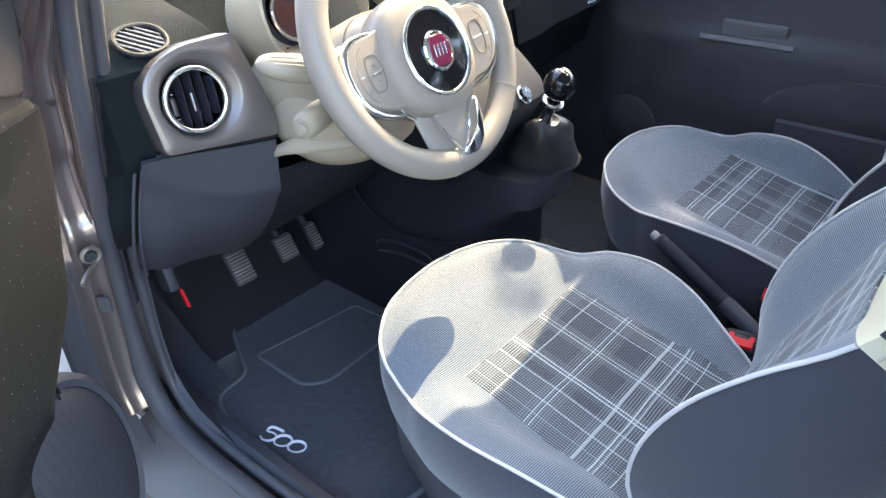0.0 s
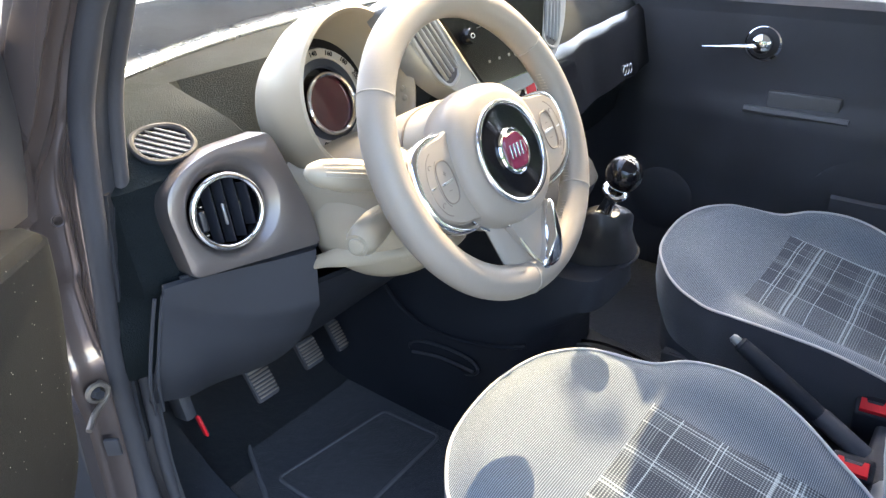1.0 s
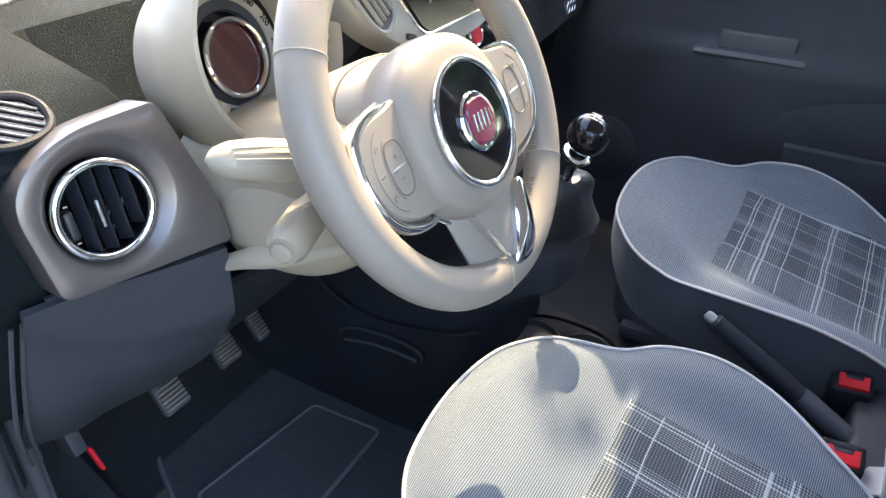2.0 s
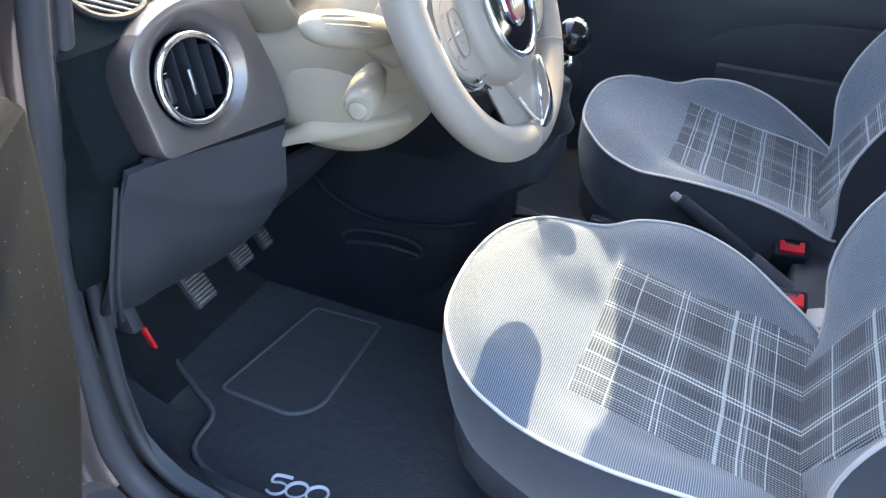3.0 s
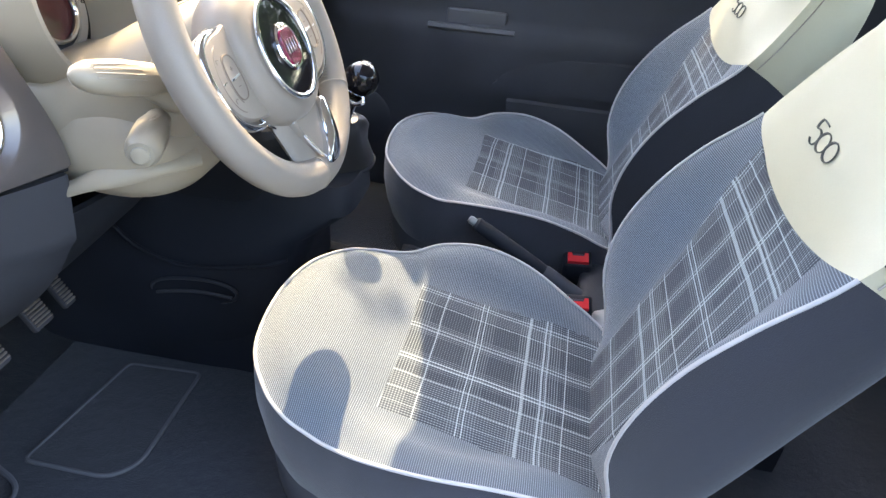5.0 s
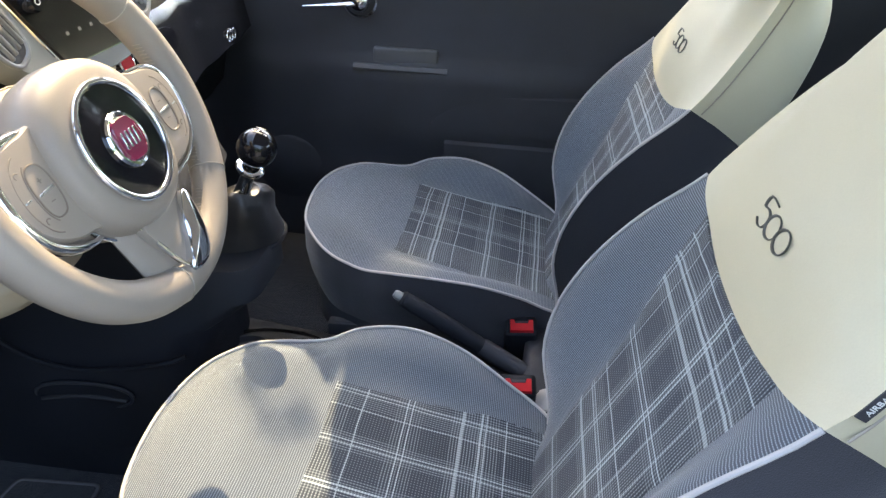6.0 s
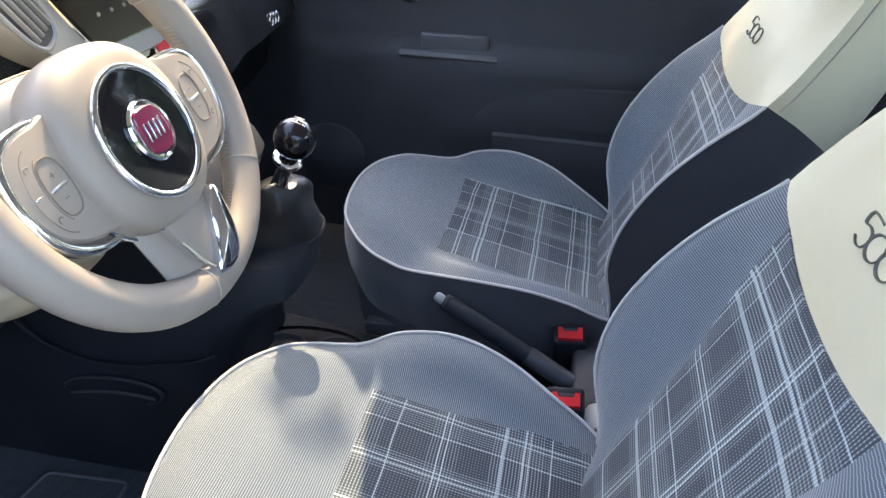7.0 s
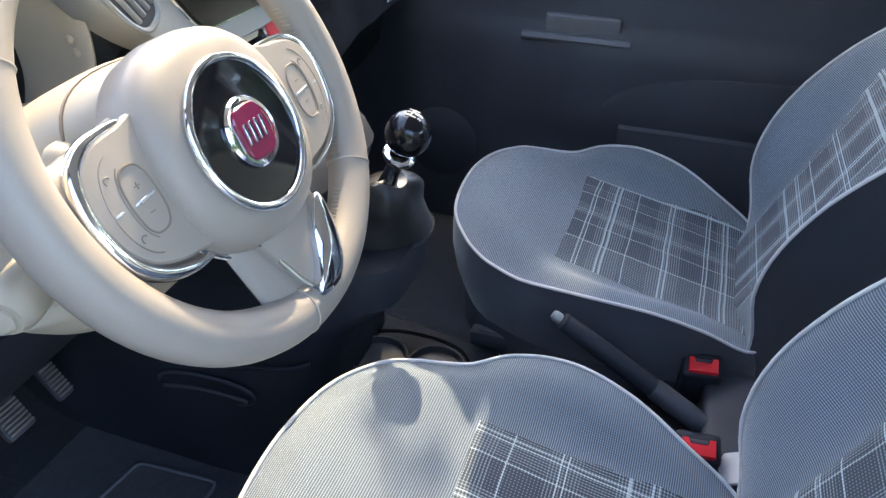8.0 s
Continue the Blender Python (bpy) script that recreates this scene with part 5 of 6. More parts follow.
def spoke(pts_in, pts_out, h_in, h_out, thick):
    """A bar from the pad to the rim: the two edge points at either end."""
    rows = []
    for i in range(9):
        t = i / 8
        a = Vector(pts_in[0]).lerp(Vector(pts_out[0]), t)
        b = Vector(pts_in[1]).lerp(Vector(pts_out[1]), t)
        h = h_in + (h_out - h_in) * (t * t * (3 - 2 * t))
        row = []
        for k in range(16):
            q = 2 * math.pi * k / 16
            w = 0.5 - 0.5 * math.copysign(abs(math.cos(q)) ** 0.6, math.cos(q))
            row.append(WM @ Vector((*(a.lerp(b, w)), h + thick * math.sin(q))))
        rows.append(row)
    return loft(rows)

PLATE = [(0.050, 0.022), (0.085, 0.025), (0.112, 0.021), (0.128, 0.010), (0.134, -0.010), (0.131, -0.036), (0.121, -0.056), (0.102, -0.069), (0.078, -0.075), (0.050, -0.070)]
for s in (-1, 1):
    part("side_spoke", spoke([(s * 0.062, 0.032), (s * 0.062, -0.076)], [(s * 0.152, 0.020), (s * 0.147, -0.062)], -0.012, -0.006, 0.010), M_RIM, wheel, "ivory side spoke")
    lift = 0.003 if s < 0 else 0.009
    outline = [(s * p.x, p.y) for p in spline([(x, y, 0) for x, y in PLATE], 5, True)]
    grow = 0.95
    inner = [(s * (0.05 + (abs(x) - 0.05) * grow), -0.020 + (y + 0.024) * (grow - 0.02)) for x, y in outline]
    band = [(0.066, 0.026, 0.0), (0.088, 0.0265, 0.001), (0.110, 0.0235, 0.002), (0.1255, 0.012, 0.0025), (0.1325, -0.010, 0.0025), (0.1295, -0.036, 0.002), (0.1195, -0.055, 0.001), (0.101, -0.0685, 0.0), (0.078, -0.0755, -0.002), (0.060, -0.077, -0.004)]
    band = spline(band, 6)
    nb = len(band)
    thick = 0.0046 if s < 0 else 0.0026
    part("spoke_trim", tube([WM @ Vector((s * p.x, p.y, p.z + lift - 0.002)) for p in band], [0.0014 + thick * math.sin(math.pi * k / (nb - 1)) ** 0.7 for k in range(nb)], 14), M_CHROME, wheel, "chrome spoke trim")
    pod_b = part("button_panel", prism(inner, 0.016, WM @ pose(0, 0, lift - 0.012), 0.003, dome=0.0015), M_RIM, wheel, "ivory spoke panel")
    H = lift + 0.0054
    part("button_outline", tube([WM @ Vector((s * (0.0935 + x), -0.019 + y, H)) for x, y in ellipse(0.0120, 0.0225, 36, 2.6)], 0.0008, 6, True), M_LINE, pod_b)
    part("button_outline", tube([WM @ Vector((s * (0.098 + 0.0215 * math.cos(a)), -0.019 + 0.034 * math.sin(a), H - 0.001)) for a in [radians(-78 + 156 * k / 30) for k in range(31)]], 0.0006, 6), M_LINE, pod_b)
    part("button_outline", tube([WM @ Vector((s * (0.0955 + 0.0125 * math.cos(a)), -0.019 + 0.0255 * math.sin(a), H - 0.0004)) for a in [radians(-70 + 140 * k / 30) for k in range(31)]], 0.0005, 6), M_LINE, pod_b)
    part("button_bar", rbox((0.0185, 0.0022, 0.0016), WM @ pose(s * 0.0935, -0.019, H, 0, 0, 6), 0.0005, 1), M_SATIN, pod_b)
    part("button_bar", rbox((0.0075, 0.0022, 0.0016), WM @ pose(s * 0.1145, -0.019, H - 0.001, 0, 0, 6), 0.0005, 1), M_SATIN, pod_b)
    for y in (-0.010, -0.028):
        part("button_mark", rbox((0.0045, 0.0009, 0.0008), WM @ pose(s * 0.0935, y, H), 0.0, 1), M_LINE, pod_b)
        if s < 0 and y == -0.010:
            part("button_mark", rbox((0.0009, 0.0045, 0.0008), WM @ pose(s * 0.0935, y, H), 0.0, 1), M_LINE, pod_b)
    for y in (0.001, -0.039):
        part("button_mark", tube([WM @ Vector((s * 0.1095 + 0.0026 * math.cos(a), y + 0.0026 * math.sin(a), H - 0.0006)) for a in (0.5, 1.2, 1.9, 2.6, 3.3, 4.0)], 0.0006, 5), M_LINE, pod_b)
# lower spoke with its chrome V
LS = 0.006
part("lower_spoke", spoke([(LS - 0.060, -0.070), (LS + 0.060, -0.070)], [(LS - 0.052, -0.150), (LS + 0.052, -0.150)], -0.006, -0.002, 0.010), M_RIM, wheel, "ivory lower spoke")
vee = spline([(LS - 0.038, -0.086, 0.008), (LS - 0.030, -0.108, 0.010), (LS - 0.022, -0.134, 0.014), (LS - 0.012, -0.149, 0.017), (LS + 0.006, -0.152, 0.0175), (LS + 0.018, -0.143, 0.016), (LS + 0.027, -0.115, 0.011), (LS + 0.036, -0.088, 0.008)], 6)
part("chrome_vee", tube([WM @ p for p in vee], 0.0022, 8), M_CHROME, wheel, "chrome V trim")
part("spoke_inlay", prism([(p.x, p.y) for p in spline([(LS - 0.036, -0.084, 0), (LS - 0.020, -0.134, 0), (LS - 0.008, -0.148, 0), (LS + 0.008, -0.150, 0), (LS + 0.020, -0.138, 0), (LS + 0.036, -0.084, 0)], 4, True)], 0.010, WM @ pose(0, 0, 0.002), 0.003, dome=0.002), M_RIM, wheel, "ivory spoke inlay")
for q0, q1 in ((198, 246), (294, 342)):
    part("pad_trim", tube([WM @ Vector((0.0805 * math.copysign(abs(math.cos(q)) ** 0.851, math.cos(q)), -0.018 + 0.0815 * math.copysign(abs(math.sin(q)) ** 0.851, math.sin(q)), -0.004)) for q in [radians(q0 + (q1 - q0) * k / 14) for k in range(15)]], 0.0022, 8), M_CHROME, wheel, "chrome edge below the pad")
clip = [(LS + 0.033, -0.088), (LS + 0.039, -0.092), (LS + 0.037, -0.118), (LS + 0.029, -0.140), (LS + 0.016, -0.153), (LS - 0.004, -0.156), (LS - 0.018, -0.150), (LS - 0.008, -0.137), (LS + 0.002, -0.124), (LS + 0.011, -0.108), (LS + 0.024, -0.094)]
part("chrome_clip", prism([(p.x, p.y) for p in spline([(x, y, 0) for x, y in clip], 3, True)], 0.008, WM @ pose(0, 0, 0.0125), 0.0025, dome=0.006), M_CHROME, wheel, "wide chrome spoke clip")

column = thing("steering_column", (-0.33, 0.2, 0.82), "ivory plastic steering column shroud with stalks", "steering column")
rows = []
for d, a, b, up in ((0.022, 0.050, 0.048, 0.0), (0.035, 0.062, 0.058, -0.002), (0.062, 0.070, 0.064, -0.004), (0.075, 0.075, 0.067, -0.004), (0.115, 0.084, 0.068, -0.006), (0.150, 0.090, 0.066, -0.006), (0.20, 0.096, 0.060, 0.0), (0.25, 0.10, 0.055, 0.02)):
    rows.append([WM @ Vector((x, y + up, -d)) for x, y in ellipse(a, b, 44, 2.6)])
part("shroud", loft(rows), M_IVORY, column, "ivory shroud")
part("shroud_bowl", loft([[Vector((-0.332 + x, 0.166 + y * 0.88, z)) for x, y in ellipse(a, a, 56, 2.4)] for z, a in ((0.868, 0.062), (0.850, 0.080), (0.828, 0.096), (0.80, 0.107), (0.775, 0.107), (0.752, 0.098), (0.736, 0.080), (0.726, 0.054), (0.721, 0.02))]), M_IVORY, column, "ivory lower cowl")
part("stalk_socket", rbox((0.046, 0.050, 0.060), pose(-0.395, 0.082, 0.876, 24, 8, 8), 0.016, 4), M_IVORY, column, "ivory stalk socket")
part("shroud_joint", tube([WM @ Vector((x * 1.006, y * 1.006 - 0.004, -0.062)) for x, y in ellipse(0.0702, 0.0642, 44, 2.6)], 0.0013, 6, True), M_LINE, column, "dark joint line")
def stalk(name, pts, radii, flat, lab):
    p = spline(pts, 6)
    n = len(p)
    rr = [lerp_table(i / (n - 1), radii) for i in range(n)]
    return part(name, tube(p, rr, 18, flat=flat), M_IVORY, column, lab)
S1 = [(-0.393, 0.069, 0.882), (-0.430, 0.081, 0.887), (-0.473, 0.099, 0.899), (-0.512, 0.116, 0.911)]
S1_R = [(0.0, 0.011), (0.22, 0.0125), (0.45, 0.0170), (0.65, 0.0182), (0.80, 0.0165), (0.90, 0.0125), (0.97, 0.0070), (1.0, 0.0015)]
s1 = stalk("indicator_stalk", S1, S1_R, 0.9, "ivory indicator stalk")
mid = spline(S1, 6)
for k in range(5):
    q = 0.15 + 0.32 * k
    rib = []
    for i in range(9, 16):
        r = lerp_table(i / 18, S1_R) * 0.985
        rib.append(mid[i] + Vector((-0.38, -0.92, 0.0)) * r * math.cos(q) + Vector((0.0, 0.0, 1.0)) * r * math.sin(q) * 0.93)
    part("stalk_rib", tube(rib, 0.0006, 5), M_GREY, s1)
s2 = stalk("wiper_stalk", [(-0.397, 0.102, 0.834), (-0.425, 0.093, 0.836), (-0.459, 0.082, 0.834), (-0.490, 0.0725, 0.832)], [(0.0, 0.011), (0.25, 0.013), (0.55, 0.0180), (0.85, 0.0178), (1.0, 0.0130)], 1.0, "ivory twist stalk")
part("stalk_cap", tube([(-0.488, 0.073, 0.832), (-0.493, 0.0715, 0.8315), (-0.4945, 0.071, 0.8315)], [0.0092, 0.0092, 0.007], 18), M_IVORY, s2)
for k in range(4):
    part("stalk_mark", rbox((0.004, 0.0015, 0.0006), pose(-0.446 - 0.008 * (k % 2), 0.0755 + 0.004 * (k // 2), 0.8545, 0, 0, -17), 0.0, 1), M_GREY, s2)
stalk("tilt_lever", [(-0.375, 0.080, 0.786), (-0.415, 0.110, 0.783), (-0.442, 0.160, 0.770), (-0.449, 0.204, 0.750)], [(0.0, 0.017), (0.5, 0.015), (0.85, 0.009), (1.0, 0.006)], 0.5, "ivory tilt lever")

# ---------------------------------------------------------------- pedals
def pedal(name, x, y, z, w, h, tilt, lab):
    pd = thing(name, (x, y, z), lab, "pedal", "foot pedals")
    m = pose(x, y, z, tilt)
    part("pad", rbox((w, h, 0.012), m, 0.005, 2), M_RUBBER, pd)
    n = int(h / 0.0068)
    for k in range(n):
        part("pad_rib", rbox((w * 0.88, 0.0032, 0.004), m @ pose(0, -h / 2 + 0.008 + (h - 0.016) * k / (n - 1), 0.0075), 0.001, 1), M_WORN, pd, "worn metal rib")
    part("arm", tube([m @ Vector((0, h * 0.35, -0.006)), (x, y + 0.07, z + 0.06), (x, y + 0.13, z + 0.20)], 0.008, 10), M_BLACK, pd)
pedal("clutch_pedal", -0.428, 0.388, 0.474, 0.041, 0.064, 58, "ribbed metal and rubber clutch pedal")
pedal("brake_pedal", -0.316, 0.402, 0.455, 0.040, 0.050, 58, "ribbed metal and rubber brake pedal")
pedal("throttle_pedal", -0.230, 0.426, 0.432, 0.025, 0.058, 58, "ribbed narrow accelerator pedal")
rest = thing("foot_rest", (-0.56, 0.45, 0.3), "black carpeted foot rest beside the pedals", "foot rest")
part("ramp", loft([[Vector((x, y, z)) for y, z in ((0.36, 0.285), (0.44, 0.31), (0.60, 0.42), (0.70, 0.52), (0.72, 0.285))] for x in (-0.625, -0.51)]), M_CARPET, rest)
part("bonnet_catch", rbox((0.018, 0.036, 0.056), pose(-0.575, 0.362, 0.545, -14), 0.006, 2), M_BLACK, rest)
part("red_tab", rbox((0.005, 0.011, 0.036), pose(-0.562, 0.343, 0.500, -12, -6), 0.002, 1), M_RED, rest, "red plastic catch")

# ---------------------------------------------------------------- floor mat
mat = thing("floor_mat", (-0.40, 0.2, 0.285), "black carpet floor mat with a sewn heel pad", "floor mat")
mo = spline([(-0.563, 0.314, 0), (-0.593, 0.155, 0), (-0.597, -0.046, 0), (-0.419, -0.09, 0), (-0.207, -0.077, 0), (-0.174, 0.182, 0), (-0.157, 0.443, 0), (-0.27, 0.512, 0), (-0.404, 0.482, 0), (-0.455, 0.406, 0), (-0.490, 0.342, 0)], 6, True)
part("mat_body", prism([(p.x, p.y) for p in mo], 0.008, pose(0, 0, 0.2825), 0.003), M_MAT, mat)
part("binding", tube([Vector((p.x, p.y, 0.2885)) for p in mo], 0.0045, 8, True), M_EDGE, mat, "dark bound edge")
pp = round_poly([(-0.219, 0.332, 0.012), (-0.211, 0.208, 0.012), (-0.412, 0.202, 0.020), (-0.446, 0.232, 0.020), (-0.446, 0.362, 0.012)])
hp = part("heel_pad", prism([(p.x, p.y) for p in pp], 0.004, pose(0, 0, 0.2905), 0.0015), M_PATCH, mat, "dark sewn heel pad")
part("pad_binding", tube([Vector((p.x, p.y, 0.2935)) for p in pp], 0.0032, 8, True), M_EDGE, hp)
for line, closed in looped_mark():
    pts = [Vector((-0.550 + 0.015 * y - 0.0085 * (x - 0.1), 0.153 + 0.041 * x, 0.2915)) for x, y in line]
    part("sewn_loop", tube(pts, 0.0026, 6, closed, flat=0.6), M_THREAD, mat, "pale sewn loop mark")

# ---------------------------------------------------------------- passenger door
pdoor = thing("passenger_door", (0.63, -0.2, 0.3), "closed dark passenger door with chrome handle and pocket", "car door", "car doors")
def dcard(u, v):
    y = 0.62 - 1.30 * u
    z = 0.30 + 0.62 * v
    x = 0.628 + 0.010 * math.sin(math.pi * v)
    x -= 0.030 * lerp_table(z, [(0.50, 0.6), (0.60, 1.0), (0.70, 1.0), (0.745, 0.2), (0.80, 0.0)]) * lerp_table(y, [(-0.55, 0.6), (-0.1, 1.0), (0.25, 0.3), (0.45, 0.0)])
    return Vector((x, y, z))
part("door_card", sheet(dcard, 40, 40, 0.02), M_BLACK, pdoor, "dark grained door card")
part("door_top", loft([[Vector((x, y, z)) for x, z in ((0.610, 0.895), (0.604, 0.925), (0.620, 0.938), (0.655, 0.938), (0.66, 0.895))] for y in (0.62, 0.2, -0.3, -0.68)]), M_BLACK, pdoor)
part("door_shell", rbox((0.09, 1.30, 0.64), pose(0.70, -0.03, 0.61), 0.02, 2), M_PAINT, pdoor)
pane = part("window", rbox((0.004, 1.10, 0.44), pose(0.655, -0.10, 1.13, 0, -8), 0.0, 1), M_GLASS, pdoor, "clear side window")
pane.visible_shadow = False
part("handle_cup", lathe([(0.034, 0.0), (0.036, 0.006), (0.032, 0.009), (0.029, 0.004), (0.010, -0.004), (0.0005, -0.006)], 40, axes((0.618, 0.066, 0.848), (0, 1, 0), (0, 0, 1)) @ pose(0, 0, 0, 180), caps=False), M_CHROME, pdoor, "round chrome handle cup")
ball = bmesh.new()
bmesh.ops.create_uvsphere(ball, u_segments=24, v_segments=16, radius=0.022)
ball.transform(Matrix.Translation((0.602, 0.066, 0.848)) @ Matrix.Diagonal((0.7, 1, 1, 1)))
part("handle_boss", ball, M_CHROME, pdoor, "chrome boss")
part("handle_lever", tube(spline([(0.592, 0.070, 0.846), (0.586, 0.11, 0.842), (0.588, 0.15, 0.838), (0.594, 0.180, 0.834)], 5), [0.006 - 0.0003 * k for k in range(16)], 10, flat=0.6), M_CHROME, pdoor, "chrome handle lever")
part("pull_shelf", loft([[Vector((x, y, z)) for x, z in ((0.620, 0.712), (0.592, 0.712), (0.588, 0.718), (0.592, 0.726), (0.620, 0.724))] for y in (0.078, 0.064, -0.10, -0.118)]), M_PULL_LIT, pdoor, "door pull lip")
part("pull_recess", rbox((0.012, 0.136, 0.034), pose(0.6075, -0.030, 0.743), 0.0055, 3), M_PULL_LIT, pdoor, "door pull recess")
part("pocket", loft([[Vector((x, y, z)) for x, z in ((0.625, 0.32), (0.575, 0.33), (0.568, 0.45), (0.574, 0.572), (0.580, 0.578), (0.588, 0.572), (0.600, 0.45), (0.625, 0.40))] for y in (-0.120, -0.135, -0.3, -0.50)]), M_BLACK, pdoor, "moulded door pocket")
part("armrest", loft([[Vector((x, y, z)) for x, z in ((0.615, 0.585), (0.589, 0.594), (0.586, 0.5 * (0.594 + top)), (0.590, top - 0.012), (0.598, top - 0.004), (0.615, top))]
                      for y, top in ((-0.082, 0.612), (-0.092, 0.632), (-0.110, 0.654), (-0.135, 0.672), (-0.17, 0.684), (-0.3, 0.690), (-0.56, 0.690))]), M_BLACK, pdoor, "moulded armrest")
part("speaker", lathe([(0.075, 0.0), (0.078, 0.008), (0.070, 0.012), (0.0005, 0.010)], 40, axes((0.618, 0.235, 0.47), (0, 1, 0), (0, 0, 1)) @ pose(0, 0, 0, 180)), M_BLACK, pdoor)

pdoor.location += Vector((-0.030, -0.075, 0.0))

# ---------------------------------------------------------------- open driver's door
DOOR_OPEN = 54.0
HINGE = Vector((-0.7535, 0.2363, 0))
ddoor = thing("driver_door", (-0.74, 0.185, 0.3), "open dusty driver's door with grey armrest and speaker", "car door", "car doors")
dv = Vector((-math.sin(radians(DOOR_OPEN)), -math.cos(radians(DOOR_OPEN)), 0))
dn = Vector((math.cos(radians(DOOR_OPEN)), -math.sin(radians(DOOR_OPEN)), 0))
LEAN = [(0.30, -0.010), (0.45, 0.010), (0.70, 0.033), (0.92, 0.042)]
CARD_EDGE = [(0.28, 0.030), (0.40, 0.045), (0.50, 0.080), (0.56, 0.118), (0.61, 0.128), (0.645, 0.105), (0.67, 0.085), (0.715, 0.053), (0.755, 0.045), (0.79, 0.034), (0.845, 0.020), (0.88, 0.014), (0.921, 0.012)]


def dpt(a, z, out=0.0):
    """A point of the door: a metres back from its front edge, z up, out towards the cabin."""
    return HINGE + dv * a + dn * (out + smooth_table(z, LEAN)) + Vector((0, 0, z))


def door_m(a, z, out=0.0, turn=0.0):
    """A pose on the door card, x running back along it, y up, z into the cabin."""
    p = dpt(a, z, out)
    return Matrix(((dv.x, 0, dn.x, p.x), (dv.y, 0, dn.y, p.y), (0, 1, 0, p.z), (0, 0, 0, 1))) @ pose(0, 0, 0, 0, turn)


def on_door(outline, depth, edge=0.004, dome=0.004, out=0.0):
    """A raised pad over an outline given as (a, z); it follows the card's lean."""
    bm = bmesh.new()
    n = len(outline)
    ca, cz = sum(p[0] for p in outline) / n, sum(p[1] for p in outline) / n
    rows = []
    for k, h in ((1.0, -0.01), (1.0, depth - edge), (0.985, depth - edge * 0.3), (0.955, depth), (0.8, depth + dome * 0.45), (0.55, depth + dome * 0.8), (0.25, depth + dome), (0.02, depth + dome)):
        rows.append([dpt(ca + (a - ca) * k, cz + (z - cz) * k, out + h) for a, z in outline])
    return loft(rows, True, True, bm)


def ddcard(u, v):
    z = 0.30 + 0.61 * v
    a0 = smooth_table(z, CARD_EDGE)
    a = a0 + (0.98 - a0) * u ** 1.6
    d = a - a0
    out = -0.012 * max(0, 1 - d / 0.012) ** 2
    out -= 0.028 * lerp_table(z, [(0.52, 1.0), (0.62, 0.0)]) * lerp_table(d, [(0.0, 1.0), (0.25, 0.0)])
    out -= 0.010 * lerp_table(z, [(0.80, 0.0), (0.86, 1.0), (0.895, 1.0), (0.91, 0.0)]) * lerp_table(a, [(0.13, 0.0), (0.17, 1.0)])
    return dpt(a, z, out)


part("door_card", sheet(ddcard, 48, 48, 0.012), M_TRIM_SHADE, ddoor, "dusty grained door card, shade in its dark colour")
part("door_end", loft([[dpt(smooth_table(z, CARD_EDGE) + a, z, o) for a, o in ((0.008, -0.010), (0.012, -0.03), (0.012, -0.08), (0.012, -0.11), (0.05, -0.11), (0.05, -0.02))] for z in [0.30 + 0.61 * k / 20 for k in range(21)]]), M_TRIM_SHADE, ddoor, "dusty door end, shade in its dark colour")
part("door_skin", loft([[dpt(a, z, o) for a, o in ((0.06, -0.115), (0.05, -0.14), (1.0, -0.14), (1.0, -0.03))] for z in (0.28, 0.36, 0.6, 0.85, 0.91)]), M_PAINT, ddoor, "taupe painted outer door skin")
part("door_top", loft([[dpt(a, z - dz, o) for z, o in ((0.893, 0.003), (0.908, 0.006), (0.919, 0.002), (0.924, -0.010), (0.920, -0.09), (0.893, -0.10))] for a, dz in ((0.012, 0.006), (0.016, 0.002), (0.024, 0.0), (0.3, -0.004), (0.98, -0.010))]), M_TRIM_SHADE, ddoor, "rounded door top ledge")
seam = spline([(0.30, 0.905, 0), (0.21, 0.906, 0), (0.170, 0.901, 0), (0.150, 0.889, 0), (0.140, 0.863, 0), (0.138, 0.837, 0), (0.136, 0.790, 0), (0.134, 0.740, 0), (0.132, 0.700, 0), (0.122, 0.640, 0), (0.112, 0.585, 0)], 6)
part("card_seam", tube([dpt(p.x, p.y, 0.0005) for p in seam], 0.0026, 8), M_GLOSS, ddoor, "dark joint in the card")
part("seam_lip", tube([dpt(p.x - 0.0055, p.y, 0.0) for p in seam], 0.0022, 8), M_TRIM_SHADE, ddoor)
arm_edge = spline([(x, y, 0) for x, y in ((0.340, 0.832), (0.290, 0.824), (0.252, 0.808), (0.232, 0.795), (0.220, 0.777), (0.217, 0.753), (0.226, 0.727), (0.253, 0.709), (0.290, 0.697), (0.351, 0.675), (0.50, 0.64), (0.80, 0.62), (0.88, 0.66), (0.88, 0.78), (0.80, 0.82), (0.55, 0.838))], 4, True)
part("armrest", on_door([(p.x + 0.06, p.y) for p in arm_edge], 0.030, 0.012, 0.010), M_ARM, ddoor, "pale grey padded armrest")
pull_edge = round_poly([(0.352, 0.812, 0.014), (0.480, 0.806, 0.012), (0.480, 0.846, 0.012), (0.372, 0.850, 0.016)])
pull = part("pull_box", on_door([(p.x + 0.06, p.y) for p in pull_edge], 0.034, 0.008, 0.002, 0.034), M_IVORY, ddoor, "pale moulded pull handle")
part("pull_button", lathe([(0.011, 0.0), (0.0115, 0.002), (0.0085, 0.0035), (0.0075, 0.0022), (0.0005, 0.0024)], 28, door_m(0.46, 0.832, 0.0695)), M_IVORY, pull, "round pale button")
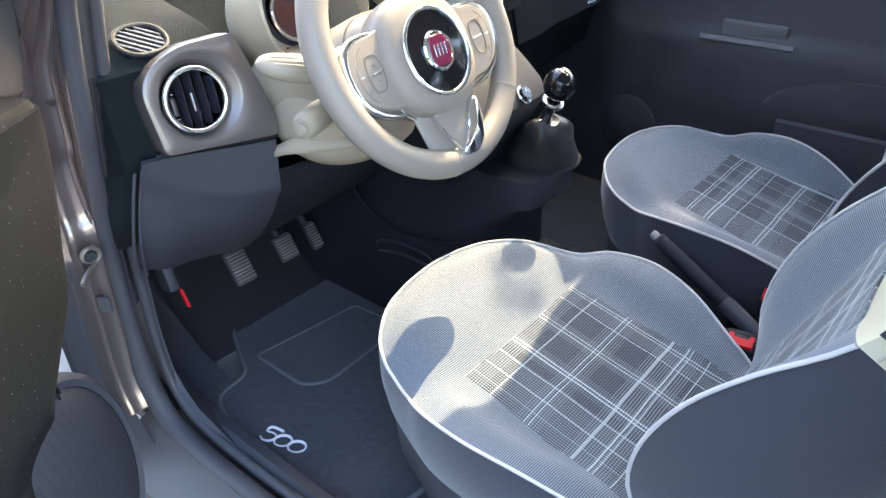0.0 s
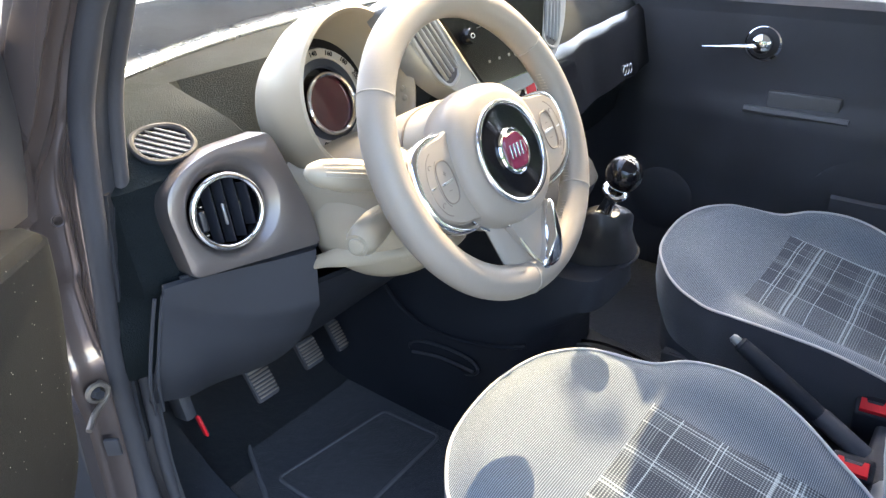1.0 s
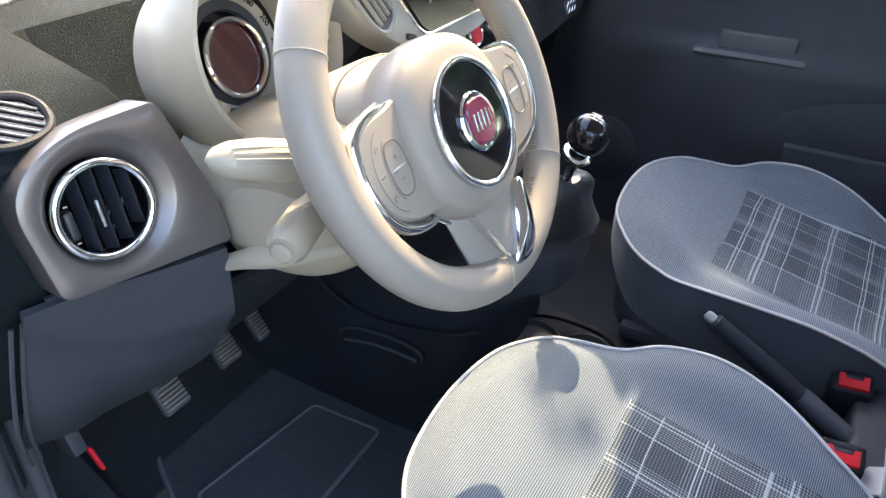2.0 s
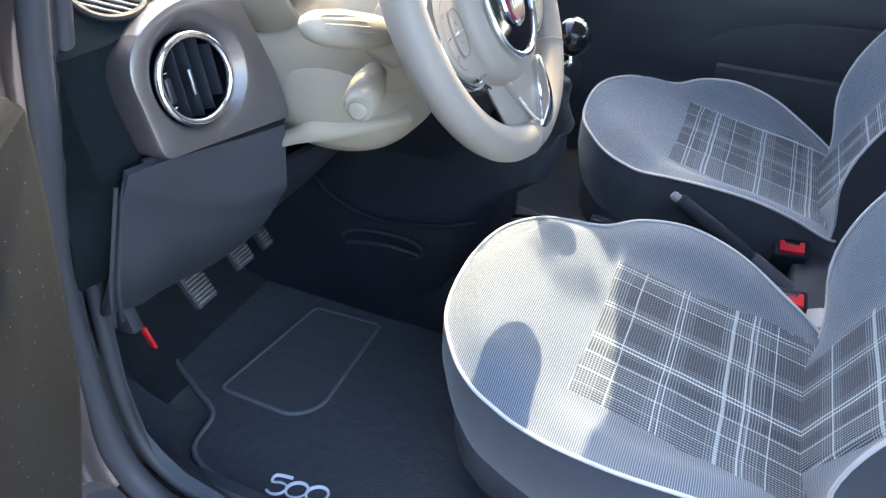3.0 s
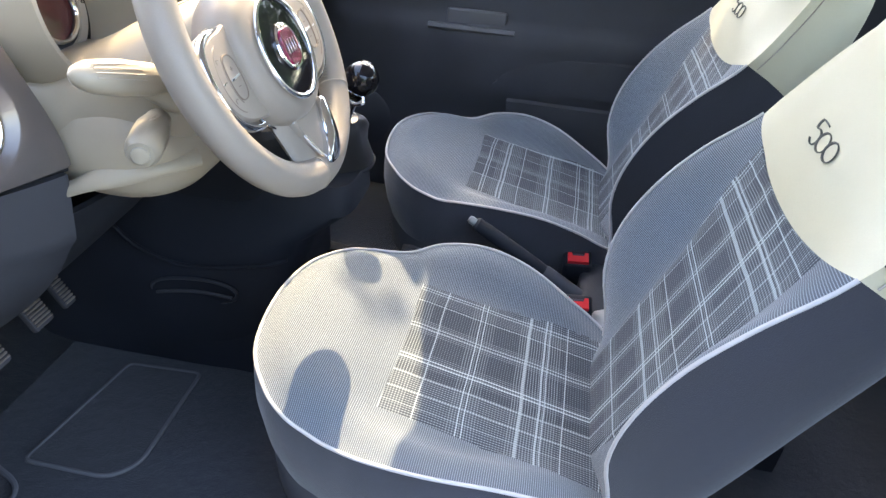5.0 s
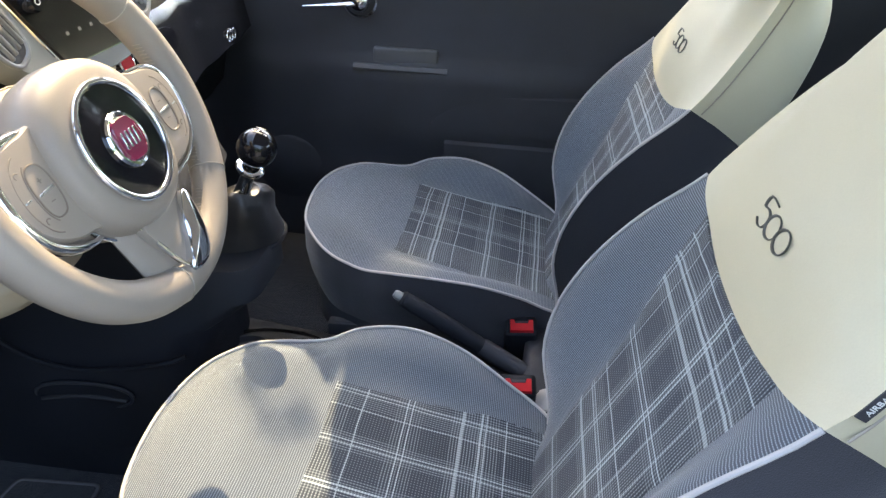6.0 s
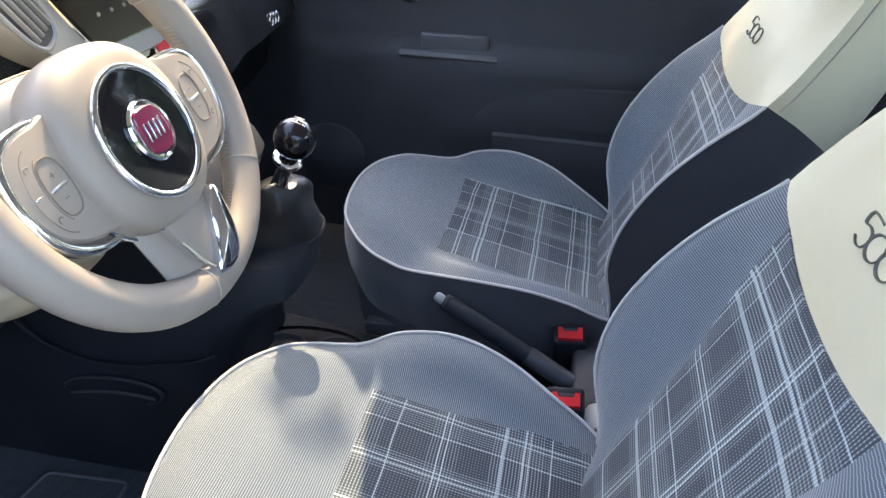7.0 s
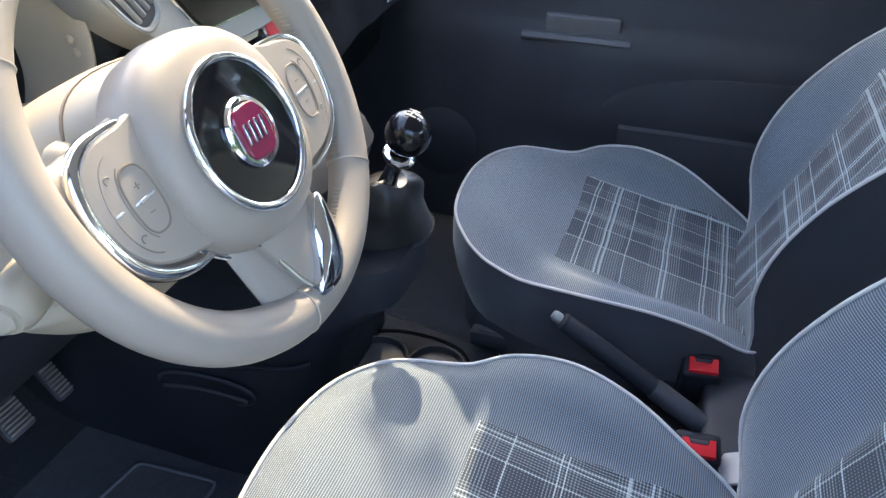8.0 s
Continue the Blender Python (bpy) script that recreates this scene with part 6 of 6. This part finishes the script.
part("handle_cup", lathe([(0.040, 0.0), (0.042, 0.004), (0.037, 0.006), (0.030, -0.004), (0.0005, -0.008)], 40, door_m(0.272, 0.866, -0.004), caps=False), M_GLOSS, ddoor, "dark round handle recess")
part("handle_boss", lathe([(0.013, -0.006), (0.014, 0.008), (0.011, 0.015), (0.0005, 0.017)], 28, door_m(0.266, 0.871, 0.0)), M_CHROME, ddoor, "chrome handle boss")
part("handle_lever", tube(spline([dpt(0.268, 0.872, 0.010), dpt(0.240, 0.860, 0.018), dpt(0.214, 0.856, 0.021), dpt(0.200, 0.862, 0.020), dpt(0.203, 0.874, 0.018)], 6), [0.008 - 0.00012 * k for k in range(25)], 12, flat=0.55), M_CHROME, ddoor, "chrome handle lever")
sp = door_m(0.118, 0.452, 0.0, 14)
part("speaker_rim", lathe([(0.98, -0.02), (1.06, 0.0), (1.07, 0.012), (1.02, 0.017), (0.95, 0.013)], 56, sp @ Matrix.Diagonal((0.084, 0.160, 1, 1)), caps=False), M_BLACK, ddoor, "dark grey speaker surround")
part("speaker_mesh", lathe([(0.99, 0.004), (0.94, 0.013), (0.80, 0.018), (0.5, 0.022), (0.02, 0.024)], 56, sp @ Matrix.Diagonal((0.084, 0.160, 1, 1))), M_MESH, ddoor, "black perforated speaker mesh")
sail = [(-0.022, 0.912), (-0.034, 0.935), (-0.050, 0.985), (-0.058, 1.035), (-0.052, 1.075), (-0.020, 1.14), (0.04, 1.21), (0.26, 1.21), (0.26, 0.912)]
ca, cz = 0.06, 1.03
part("mirror_sail", loft([[dpt(ca + (a - ca) * k, cz + (z - cz) * k, o) for a, z in sail] for k, o in ((1.0, -0.050), (1.0, -0.032), (0.97, -0.026), (0.90, -0.024), (0.5, -0.022), (0.05, -0.022))]), M_TAUPE_DARK, ddoor, "taupe inner panel behind the door mirror")
part("window_frame", loft([[dpt(a0 + da, z, o) for da, o in ((0.0, -0.035), (0.0, -0.075), (0.045, -0.08), (0.05, -0.035))] for a0, z in ((-0.045, 0.90), (-0.062, 0.96), (-0.066, 1.04), (-0.03, 1.13), (0.10, 1.26), (0.30, 1.36), (0.55, 1.40))]), M_PAINT, ddoor, "taupe painted window frame")
FRAME = [(-0.045, 0.90), (-0.062, 0.96), (-0.066, 1.04), (-0.03, 1.13), (0.10, 1.26), (0.30, 1.36), (0.55, 1.40)]
rim = spline([(a, z, 0) for a, z in FRAME], 5)
# Wide strip added to darken the gap between window frame and jamb
part("frame_seal", loft([[dpt(p.x + da, p.y, o) for da, o in ((-0.052, -0.082), (-0.050, -0.072), (-0.020, -0.064), (0.004, -0.066), (0.004, -0.090), (-0.040, -0.094))] for p in rim]), M_RUBBER, ddoor, "black rubber seal strip filling the gap round the window frame")
